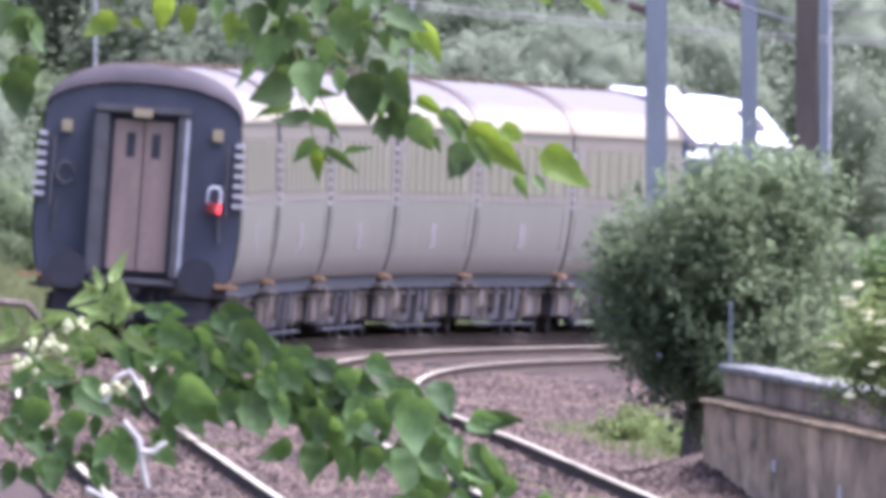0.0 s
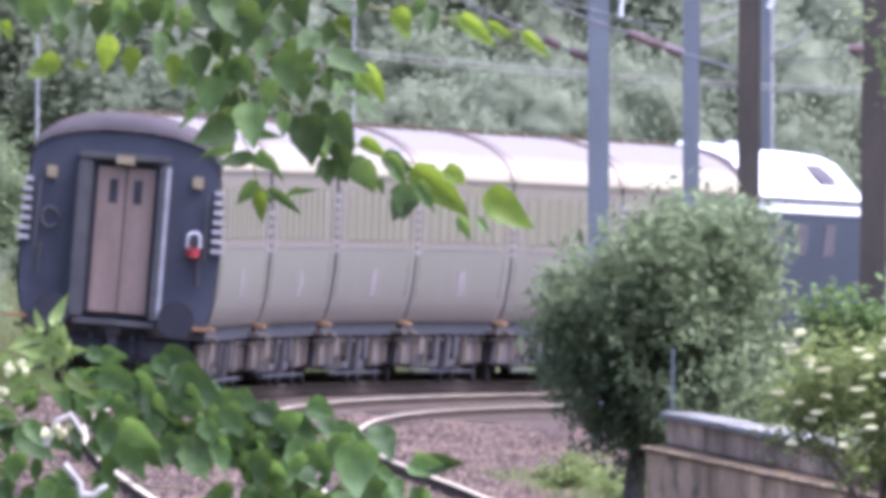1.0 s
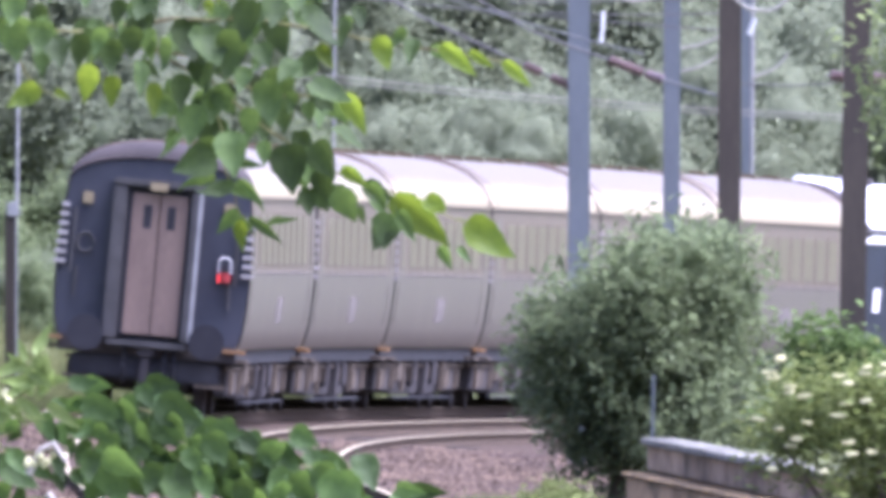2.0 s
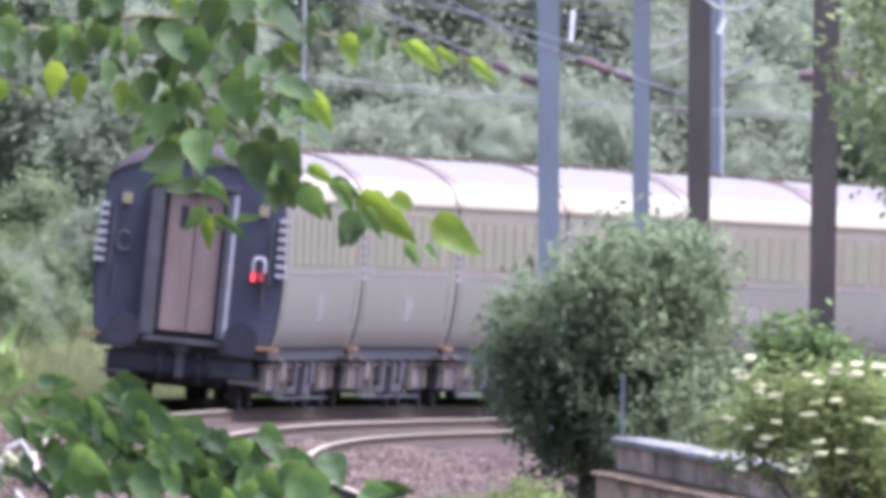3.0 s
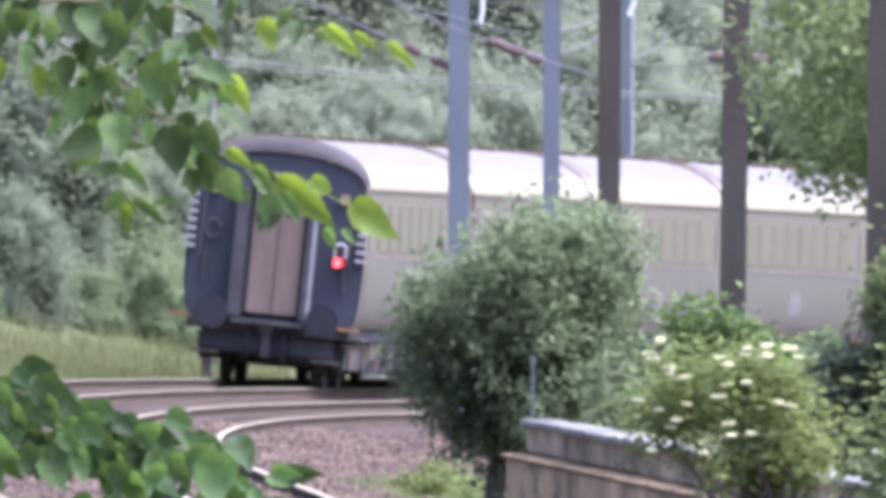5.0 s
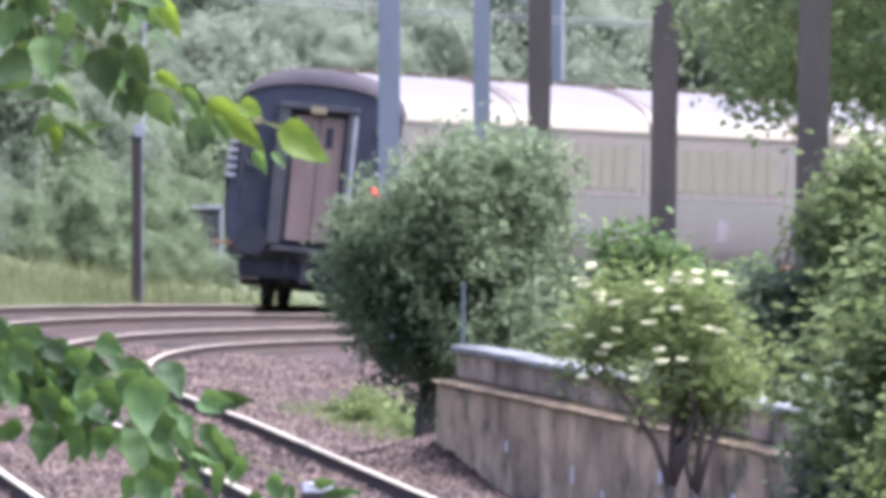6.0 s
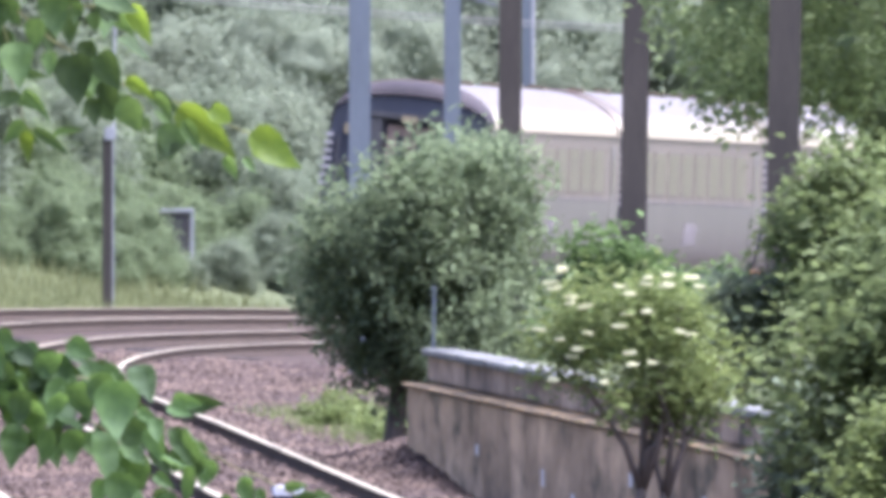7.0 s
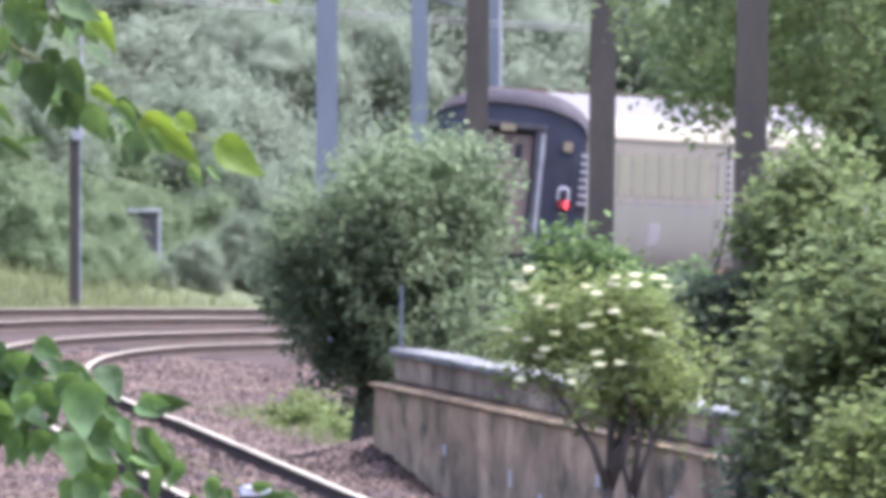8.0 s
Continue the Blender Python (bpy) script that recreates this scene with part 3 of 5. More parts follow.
def coach(label, dome):
    c = thing("passenger_coach", Matrix(), label, "coach", "coaches of the train")
    ys = [-HALF, -5, 0, 5, HALF]
    bm = bmesh.new()
    lo = [(z, x) for z, x in SIDE if z <= 2.1]
    hi = [(2.1, half_width(2.1))] + [(z, x) for z, x in SIDE if z > 2.1]
    for sx in (-1, 1):
        strip(bm, lo, ys, sx)
    part("lower_side", bm, PAINT_LOWER, c, "pale grey lower body side", True)
    bm = bmesh.new()
    for sx in (-1, 1):
        strip(bm, hi, ys, sx)
    part("upper_side", bm, PAINT_UPPER, c, "dusty beige upper body side", True)
    bm = bmesh.new()
    arc = ROOF_ARC + [(z, -x) for z, x in reversed(ROOF_ARC[:-1])]
    strip(bm, arc, [-HALF + 0.5, -6, -2, 2, 6, HALF - 0.5])
    part("roof", bm, ROOF, c, "silver roof, painted duller along its crown", True)
    for end in (-1, 1):
        bm = bmesh.new()
        rows = []
        for k in range(5):
            a = k / 4 * math.pi / 2
            y = end * (HALF - 0.5 + 0.54 * math.sin(a))
            f = 1 - 0.36 * (1 - math.cos(a))
            rows.append([bm.verts.new((x * (0.985 + 0.015 * math.cos(a)) * 1.012, y, 3.18 + (z - 3.18) * f + 0.012)) for z, x in arc])
        for a, b in zip(rows, rows[1:]):
            for i in range(len(arc) - 1):
                bm.faces.new((a[i], a[i + 1], b[i + 1], b[i]))
        part("roof_dome", bm, dome if end < 0 else ROOF, c, "weathered roof end", True)
        # end wall
        bm = bmesh.new()
        prof = SIDE + ROOF_ARC[1:]
        ring = [(x * 0.985, z) for z, x in prof] + [(-x * 0.985, z) for z, x in reversed(prof[:-1])]
        y = end * (HALF - 0.005)
        vs = [bm.verts.new((x, y, 3.2 + (z - 3.2) * 0.6 if z > 3.2 else z)) for x, z in ring]
        bm.faces.new(vs)
        r = bmesh.ops.extrude_face_region(bm, geom=list(bm.faces))
        bmesh.ops.translate(bm, vec=(0, -end * 0.08, 0), verts=[v for v in r["geom"] if isinstance(v, bmesh.types.BMVert)])
        e = part("end_wall", bm, PAINT_NAVY, c, "dark navy end wall")
        yo = end * (HALF + 0.3)
        y1, y2 = sorted((end * (HALF - 0.02), yo))
        for name, row in (("gangway_pillar", (-0.66, -0.44, y1, y2, 1.0, 3.2)), ("gangway_pillar", (0.48, 0.64, y1, y2, 1.0, 3.2)),
                          ("gangway_header", (-0.66, 0.64, y1, y2, 3.203, 3.32)), ("gangway_sill", (-0.6, 0.6, y1, y2, 0.9, 0.997))):
            part(name, boxes(row, bevel=0.03), GANGWAY, c, "grey gangway frame")
        e1, e2 = sorted((yo - end * 0.04, yo + end * 0.012))
        part("frame_edge", boxes((0.585, 0.645, e1, e2, 1.04, 3.17), bevel=0.01), MAST_PALE, c, "pale right edge of the gangway frame")
        d1, d2 = sorted((end * (HALF + 0.12), end * (HALF + 0.17)))
        for sx in (-1, 1):
            leaf = part("gangway_door", boxes((0.03 + min(sx * 0.006, sx * 0.40), 0.03 + max(sx * 0.006, sx * 0.40), d1, d2, 1.09, 3.12), bevel=0.012), DOOR_PINK, c, "faded pink-brown gangway door")
            w1, w2 = sorted((end * (HALF + 0.168), end * (HALF + 0.176)))
            part("door_window", boxes((0.03 + sx * 0.17 - 0.06, 0.03 + sx * 0.17 + 0.06, w1, w2, 2.62, 2.95)), RUBBER, leaf, "small dark door window")
            part("door_seal", boxes((0.03 + sx * 0.43 - 0.025, 0.03 + sx * 0.43 + 0.025, d1, d2, 1.08, 3.18)), RUBBER, c)
            part("marker_lamp", boxes((sx * 1.02 - 0.075, sx * 1.02 + 0.075, min(y, y + end * 0.07), max(y, y + end * 0.07), 2.9, 3.07), bevel=0.012), CREAM, c, "cream lamp bracket plate")
            coach_ladder(c, end, sx)
            bm = rod(bmesh.new(), (sx * 0.87, end * (HALF - 0.05), 1.06), (sx * 0.87, end * (HALF + 0.42), 1.06), 0.1, 0.1, 14)
            rod(bm, (sx * 0.87, end * (HALF + 0.4), 1.06), (sx * 0.87, end * (HALF + 0.46), 1.06), 0.25, 0.26, 20)
            part("buffer", bm, BUFFER, c, "dark round buffer")
            part("corner_step", boxes((sx * 1.32 - 0.22, sx * 1.32 + 0.1, end * HALF - 0.14, end * HALF + 0.14, 0.93, 0.985), bevel=0.01), ORANGE, c, "orange edged step")
            part("lamp_iron", rod(bmesh.new(), (sx * 1.12, y + end * 0.05, 1.55), (sx * 1.1, y + end * 0.05, 2.0), 0.02), GANGWAY, c)
        lab = boxes((-0.13, 0.13, min(yo, yo + end * 0.03), max(yo, yo + end * 0.03), 3.16, 3.28), bevel=0.01)
        part("top_plate", lab, CREAM, c, "small cream plate above the gangway")
        part("headstock", boxes((-1.28, 1.28, min(end * (HALF - 0.1), end * HALF + end * 0.05), max(end * (HALF - 0.1), end * HALF + end * 0.05), 0.78, 1.02), bevel=0.02), UNDER, c)
        for hx, l in ((-0.3, 0.5), (0.28, 0.55), (0.42, 0.45)):
            part("brake_hose", tube([(hx, end * (HALF + 0.06 + 0.14 * math.sin(math.pi * i / 6)), 0.9 - l * i / 6) for i in range(7)], 0.028), RUBBER, c)
        part("coupling", boxes((-0.12, 0.12, min(end * HALF, end * (HALF + 0.22)), max(end * HALF, end * (HALF + 0.22)), 0.78, 1.0), (-0.07, 0.07, end * (HALF + 0.12) - 0.05, end * (HALF + 0.12) + 0.05, 0.4, 0.8), bevel=0.02), UNDER, c)
    for sx in (-1, 1):
        # cantrail gutter, waist and bottom mouldings
        part("gutter", side_panel(bmesh.new(), 3.165, 3.205, -HALF + 0.02, HALF - 0.02, sx, 0.025, 0.05), PAINT_UPPER, c)
        part("waist_line", side_panel(bmesh.new(), 2.09, 2.108, -HALF + 0.05, HALF - 0.05, sx, 0.006, 0.02), CREST, c, "thin pale waist line")
        part("sill", side_panel(bmesh.new(), 0.985, 1.03, -HALF + 0.02, HALF - 0.02, sx, 0.012, 0.04), PAINT_LOWER, c)
        for k in range(8):
            yc = -6.65 + 1.9 * k
            w = part("window", side_panel(bmesh.new(), 2.2, 2.98, yc - 0.8, yc + 0.8, sx, 0.007, 0.02), PAINT_UPPER, c)
            part("pane", side_panel(bmesh.new(), 2.24, 2.94, yc - 0.74, yc + 0.74, sx, 0.011, 0.01), GLASS, w, "window glass coloured close to the coach paint")
            # pale dash below each pane stands in for its reflection
            part("reflection_dash", side_panel(bmesh.new(), 2.115, 2.135, yc - 0.6, yc + 0.5, sx, 0.016, 0.02), CREST, w, "pale dash painted as a window reflection")
        for yd in (-8.95, 8.95):
            d = part("coach_door", side_panel(bmesh.new(), 1.03, 3.02, yd - 0.42, yd + 0.42, sx, 0.012, 0.02), PAINT_LOWER, c, "pale grey coach door")
            part("pane", side_panel(bmesh.new(), 2.25, 2.8, yd - 0.26, yd + 0.26, sx, 0.018, 0.01), GLASS, d)
            part("door_step", boxes((min(sx * 1.2, sx * 1.42), max(sx * 1.2, sx * 1.42), yd - 0.4, yd + 0.4, 0.8, 0.85)), UNDER_RUST, c)
        part("crest_panel", side_panel(bmesh.new(), 1.38, 1.76, -0.85, 0.85, sx, 0.008, 0.015), CREST, c, "pale crest panel at mid length")
        part("solebar", boxes((min(sx * 1.12, sx * 1.24), max(sx * 1.12, sx * 1.24), -HALF + 0.1, HALF - 0.1, 0.78, 1.0)), RUBBER, c)
        rnd = random.Random(5 + sx)
        yy = -5.0
        while yy < 4.6:
            w, zl, inner = rnd.uniform(0.5, 1.3), rnd.uniform(0.22, 0.5), rnd.choice((0.5, 0.8, 0.95))
            out = rnd.uniform(1.08, 1.25)
            case = part("equipment_box", boxes((min(sx * inner, sx * out), max(sx * inner, sx * out), yy, yy + w, zl, 0.77), bevel=0.03), rnd.choice((UNDER_RUST, UNDER, UNDER, UNDER_RUST, UNDER)), c, "dusty underfloor equipment box")
            part("box_lid", boxes((sx * (inner + out) / 2 - 0.1, sx * (inner + out) / 2 + 0.1, yy - 0.02, yy + 0.02, zl + 0.08, 0.68), bevel=0.01), rnd.choice((UNDER_RUST, UNDER)), case, "small box cover")
            if rnd.random() < 0.5:
                part("hanger_bracket", boxes((sx * 1.2 - 0.03, sx * 1.2 + 0.03, yy + w + 0.05, yy + w + 0.16, 0.3, 0.82)), rnd.choice((UNDER_PALE, UNDER, UNDER_RUST)), c)
            yy += w + rnd.uniform(0.25, 0.9)
        part("pipe_run", rod(bmesh.new(), (sx * 1.15, -HALF + 0.4, 0.7), (sx * 1.15, HALF - 0.4, 0.7), 0.03), UNDER_RUST, c)
        part("footboard", boxes((min(sx * 1.18, sx * 1.27), max(sx * 1.18, sx * 1.27), -6.3, 6.3, 0.2, 0.225)), RUBBER, c)
    part("underfloor_duct", boxes((-1.1, 1.1, -4.75, 4.75, 0.24, 0.92), bevel=0.03), UNDER, c)
    part("floor_pan", boxes((-1.2, 1.2, -HALF + 0.1, HALF - 0.1, 0.92, 0.985)), UNDER, c)
    for y in (-6.9, 6.9):
        bogie(c, y)
    for y in (-7.4, -3.7, 0.2, 3.9, 7.4):
        part("roof_vent", boxes((-0.16, 0.16, y + 0.8, y + 1.1, 3.83, 3.93), bevel=0.03), ROOF, c)
    for y in (-HALF + 0.5, HALF - 0.5):
        part("roof_end_band", tube([(xa, y, za + 0.012) for za, xa in arc], 0.026, 5), BAND, c)
    return c


tail = coach("last coach, grey and beige, navy end with closed gangway door", ROOF_END)
COACHES = [tail, coach("pale grey and beige passenger coach with silver roof", ROOF)]
for i in range(2, 6):
    COACHES.append(copy_thing(COACHES[1], Matrix()))
part("end_valance", boxes((-1.08, 1.08, -HALF - 0.03, -HALF + 0.06, 0.44, 0.775), bevel=0.04), RUBBER, tail, "sooty end beam with steps")
for sx in (-1, 1):
    part("end_step", boxes((sx * 0.95 - 0.22, sx * 0.95 + 0.22, -HALF - 0.2, -HALF - 0.035, 0.4, 0.45), bevel=0.01), UNDER_RUST, tail, "dusty footstep")
lampbody = part("tail_lamp", boxes((0.935, 1.125, -HALF - 0.19, -HALF - 0.03, 1.94, 2.08), bevel=0.02), RED, tail, "red tail lamp case")
part("battery_case", boxes((0.955, 1.105, -HALF - 0.15, -HALF - 0.05, 2.083, 2.2), bevel=0.02), RUBBER, lampbody, "dark battery case")
bm = tube([(0.945, -HALF - 0.12, 2.08), (0.945, -HALF - 0.12, 2.24), (0.98, -HALF - 0.12, 2.29), (1.08, -HALF - 0.12, 2.29), (1.115, -HALF - 0.12, 2.24), (1.115, -HALF - 0.12, 2.08)], 0.018)
part("handle", bm, WHITE, lampbody, "white carrying handle")
# the flasher: a drum that turns behind the open front, one side of it lit
drum = part("flasher_drum", rod(bmesh.new(), (0, 0, -0.05), (0, 0, 0.05), 0.07, 0.07, 24), RED, tail, "turning red flasher drum")
drum.location = (1.03, -HALF - 0.2, 2.0)
bm = bmesh.new()
arc_in = [(0.0705 * math.sin(a), -0.0705 * math.cos(a)) for a in [radians(-38 + 76 * i / 6) for i in range(7)]]
arc_out = [(0.085 * math.sin(a), -0.085 * math.cos(a)) for a in [radians(-38 + 76 * i / 6) for i in range(7)]]
ring = arc_out + arc_in[::-1]
lo, hi = [[bm.verts.new((x, y, z)) for x, y in ring] for z in (-0.06, 0.06)]
for i in range(len(ring)):
    k = (i + 1) % len(ring)
    bm.faces.new((lo[i], lo[k], hi[k], hi[i]))
for i in range(6):
    for q in (lo, hi):
        bm.faces.new((q[i], q[i + 1], q[12 - i], q[13 - i]))
part("lit_lens", bm, LAMP_RED, drum, "lit red lens")
bm = tube([(-1.0 + 0.12 * math.cos(a), -HALF - 0.05, 2.35 + 0.14 * math.sin(a)) for a in [i * 2 * math.pi / 12 for i in range(12)]], 0.025)
part("hose_coil", bm, GANGWAY, tail, "grey coiled cable on the end wall")


def locomotive():
    c = thing("diesel_locomotive", Matrix(), "dark blue diesel locomotive with a bright white roof", "locomotive")
    L = 9.6
    prof = [(0.95, 1.3), (1.3, 1.34), (2.6, 1.34), (3.0, 1.3)]
    bm = bmesh.new()
    for sx in (-1, 1):
        strip(bm, prof, [-L + 0.5, 0, L - 0.9], sx)
    part("body_side", bm, LOCO_BLUE, c, "", True)
    arc = [(3.0, 1.3), (3.2, 1.27), (3.24, 1.22), (3.74, 0.72), (3.84, 0.45), (3.88, 0.0)]
    full = arc + [(z, -x) for z, x in reversed(arc[:-1])]
    bm = bmesh.new()
    strip(bm, full, [-L + 2.2, -4, 0, 4, L - 0.9])
    part("roof", bm, LOCO_WHITE, c, "bright white roof")
    bm = bmesh.new()
    strip(bm, full, [-L + 0.5, -L + 2.19])
    part("cab_roof", bm, ROOF_END, c, "sooty cab roof")
    part("horn_cover", boxes((0.25, 0.55, -4.2, -3.8, 3.78, 4.02), bevel=0.04), LOCO_WHITE, c, "white horn cover")
    for end in (-1, 1):
        y0, y1 = end * (L - (0.5 if end < 0 else 0.9)), end * L
        bm = bmesh.new()
        ring0 = [(x, y0, z) for z, x in prof] + [(x, y0, z) for z, x in full[1:-1]] + [(-x, y0, z) for z, x in reversed(prof)]
        ring1 = [(x * 0.94, y1 - end * 0.35 * max(0, z - 2.1), 0.95 + (z - 0.95) * 0.96) for x, y, z in ring0]
        a, b = [bm.verts.new(v) for v in ring0], [bm.verts.new(v) for v in ring1]
        for i in range(len(a) - 1):
            bm.faces.new((a[i], a[i + 1], b[i + 1], b[i]))
        bm.faces.new(b)
        part("cab_front", bm, LOCO_BLUE, c, "dark blue cab end")
        for sx in (-1, 1):
            part("windscreen", boxes((sx * 0.58 - 0.42, sx * 0.58 + 0.42, min(y1 - end * 0.18, y1 - end * 0.28), max(y1 - end * 0.18, y1 - end * 0.28), 2.35, 2.95)), GLASS, c)
            part("buffer", rod(bmesh.new(), (sx * 0.87, y1 - end * 0.1, 1.06), (sx * 0.87, y1 + end * 0.4, 1.06), 0.12, 0.24, 16), UNDER, c)
    for sx in (-1, 1):
        part("roof_edge", boxes((min(sx * 1.28, sx * 1.34), max(sx * 1.28, sx * 1.34), -L + 0.5, L - 0.9, 2.92, 3.02)), WHITE, c, "white roof edge")
        for yg in (-4.5, -1.0, 3.2):
            part("side_grille", boxes((sx * 1.345 - 0.012, sx * 1.345 + 0.012, yg - 0.8, yg + 0.8, 2.2, 2.75)), UNDER, c, "dark side grille")
        part("number_plate_patch", boxes((sx * 1.345 - 0.008, sx * 1.345 + 0.008, -6.8, -5.9, 1.75, 2.15)), WHITE, c, "plain white patch")
        part("cab_door", boxes((sx * 1.343 - 0.012, sx * 1.343 + 0.012, -8.4, -7.75, 1.1, 2.85)), LOCO_BLUE, c)
        part("fuel_tank", boxes((min(sx * 0.5, sx * 1.2), max(sx * 0.5, sx * 1.2), -2.6, 2.6, 0.3, 0.95), bevel=0.06), UNDER, c)
    for sx in (-1, 1):
        bm = bmesh.new()
        strip(bm, [(z + 0.02, x + 0.02) for z, x in ((3.42, 1.08), (3.55, 0.93), (3.7, 0.72), (3.84, 0.4))], [3.4, 6.2], sx)
        part("roof_grille", bm, UNDER, c, "dark roof fan grille")
        part("roof_seam", boxes((min(sx * 1.27, sx * 1.325), max(sx * 1.27, sx * 1.325), -L + 0.5, L - 0.9, 3.09, 3.17)), GANGWAY, c)
    part("roof_hatch", boxes((-0.5, 0.5, -4.8, -2.6, 3.82, 3.94), bevel=0.04), LOCO_WHITE, c)
    part("exhaust", boxes((-0.3, 0.3, -0.9, 0.1, 3.85, 4.0), bevel=0.03), UNDER, c)
    part("frame", boxes((-1.2, 1.2, -L + 0.3, L - 0.3, 0.8, 0.98)), UNDER, c)
    for y in (-6.2, 6.2):
        bogie(c, y)
    return c


LOCO = locomotive()
TAIL0, SPEED = 309.1, 19.815


def motions():
    for i, c in enumerate(COACHES + [LOCO]):
        mid = TAIL0 + HALF + PITCH * i + (0.0 if i < 6 else -0.2)
        rows = []
        for k in range(17):
            t = k * 0.5
            s = mid + SPEED * t
            a, b = line(s - 7, -1.7025), line(s + 7, -1.7025)
            p, d = (a + b) / 2, b - a
            rows.append((t, pose(*p, math.degrees(math.asin(d.z / d.length)), math.degrees(np.interp(s, S, CANT)), -math.degrees(math.atan2(d.x, d.y)))))
        walk(c, rows)
    walk(drum, [(k * 0.1, pose(1.03, -HALF - 0.2, 2.0, 0, 0, 360 * (k * 0.1 - 5.5) / 0.4727)) for k in range(81)])
    sway()

# ------------------------------------------------------------------ plants


def leaf_cloud(name, centres, mat, size, flat=0.35, long=1.6, seed=1, droop=0.0, parent=None, label=""):
    """Many small folded leaves, one mesh: each is a pair of triangles bent along its rib."""
    rng = np.random.default_rng(seed)
    c = np.asarray(centres, dtype=np.float64)
    n = len(c)
    d = rng.normal(size=(n, 3))
    d[:, 2] = d[:, 2] * flat - droop
    d /= np.linalg.norm(d, axis=1, keepdims=True)
    up = rng.normal(size=(n, 3)) * 0.6 + np.array([0, 0, 1.0])
    w = np.cross(d, up)
    w /= np.linalg.norm(w, axis=1, keepdims=True) + 1e-9
    nrm = np.cross(w, d)
    L = (size * rng.uniform(0.6, 1.35, n))[:, None]
    W = L / long / 2
    v = np.stack([c - d * L / 2, c + w * W + nrm * W * 0.35, c + d * L / 2, c - w * W + nrm * W * 0.35], 1).reshape(-1, 3)
    k = np.arange(n) * 4
    f = np.concatenate([np.stack([k, k + 1, k + 2], 1), np.stack([k, k + 2, k + 3], 1)], 1).reshape(-1, 3)
    me = bpy.data.meshes.new(name)
    me.vertices.add(n * 4)
    me.vertices.foreach_set("co", v.astype(np.float32).ravel())
    me.loops.add(n * 6)
    me.loops.foreach_set("vertex_index", f.astype(np.int32).ravel())
    me.polygons.add(n * 2)
    me.polygons.foreach_set("loop_start", (np.arange(n * 2) * 3).astype(np.int32))
    me.materials.append(mat)
    me.update(calc_edges=True)
    ob = new(name, me)
    return child(ob, parent, label) if parent else ob


def clumps(lobes, n, seed, clump=0.22, per=14, shell=0.62):
    """Leaf places gathered in small sprays over uneven lobes (x, y, z, rx, ry, rz)."""
    rng = np.random.default_rng(seed)
    lob = np.array(lobes)
    vol = (lob[:, 3] * lob[:, 4] * lob[:, 5]) ** (2 / 3)
    m = max(1, n // per)
    pick = rng.choice(len(lob), m, p=vol / vol.sum())
    d = rng.normal(size=(m, 3))
    d /= np.linalg.norm(d, axis=1, keepdims=True)
    r = rng.uniform(shell, 1.08, m)[:, None] * (1 + 0.12 * np.sin(d[:, :1] * 7 + d[:, 2:] * 5))
    c = lob[pick, :3] + d * r * lob[pick, 3:]
    pts = np.repeat(c, per, 0) + rng.normal(size=(m * per, 3)) * clump * rng.uniform(0.5, 1.2, (m * per, 1))
    return pts


def limbs(parent, base, tops, r, mat=BARK, seed=3, name="trunk", fork=0.45, lean=0.0):
    """A tapered trunk that forks into crooked limbs."""
    rnd = random.Random(seed)
    base = Vector(base)
    heart = sum((Vector(t) for t in tops), Vector()) / len(tops)
    mid = base.lerp(heart, fork)
    bm = tube([base - Vector((0, 0, 0.3)), base.lerp(mid, 0.5) + Vector((lean, 0, 0)), mid], [r * 1.25, r, r * 0.85], 8)
    part(name, bm, mat, parent, "", True)
    for t in tops:
        t = Vector(t)
        a, b = mid.lerp(t, 0.35), mid.lerp(t, 0.7)
        k = (t - mid).length * 0.09
        bend = lambda: Vector((rnd.uniform(-k, k), rnd.uniform(-k, k), rnd.uniform(-k, k)))
        part("limb", tube([mid - Vector((0, 0, 0.05)), a + bend(), b + bend(), t], [r * 0.7, r * 0.5, r * 0.33, r * 0.12], 6), mat, parent, "", True)


def inner_foliage(parent, lobes, mat, seed, k=0.8):
    """The dense inside of a crown: a lumpy mass in every lobe, under the loose outer leaves."""
    rng = np.random.default_rng(seed)
    ball = bmesh.new()
    bmesh.ops.create_icosphere(ball, subdivisions=3, radius=1.0)
    ball.verts.ensure_lookup_table()
    unit = np.array([v.co[:] for v in ball.verts])
    tri = [[v.index for v in f.verts] for f in ball.faces]
    ball.free()
    verts, faces = [], []
    for l in lobes:
        ph = rng.uniform(0, 6.28, 3)
        w = 1 + 0.16 * np.sin(unit @ rng.normal(size=3) * 4 + ph[0]) + 0.12 * np.sin(unit @ rng.normal(size=3) * 7 + ph[1]) + 0.05 * np.sin(unit @ rng.normal(size=3) * 15 + ph[2]) + rng.normal(size=len(unit)) * 0.035
        n = len(verts)
        verts += list(np.array(l[:3]) + unit * w[:, None] * k * np.array(l[3:]))
        faces += [[n + i for i in f] for f in tri]
    return child(new("inner_crown", mesh_of("inner_crown", verts, faces, mat, True)), parent, "dense inner foliage")


def plant(name, at, lobes, n, mat, size, r, label, category, seed, fork=0.45, clump=0.22, per=14, group="", shell=0.62, droop=0.0, flat=0.35, long=1.6, tops=None, most=9, core=0.0):
    e = thing(name, pose(*at), label, category, group)
    tops = tops or [(l[0], l[1], l[2] + l[5] * 0.4) for l in lobes]
    limbs(e, (0, 0, 0), tops[:most], r, seed=seed, fork=fork)
    leaf_cloud("crown", clumps(lobes, n, seed, clump, per, shell), mat, size, flat, long, seed, droop, e, "")
    if core:
        inner_foliage(e, lobes, mat, seed, core)
    return e


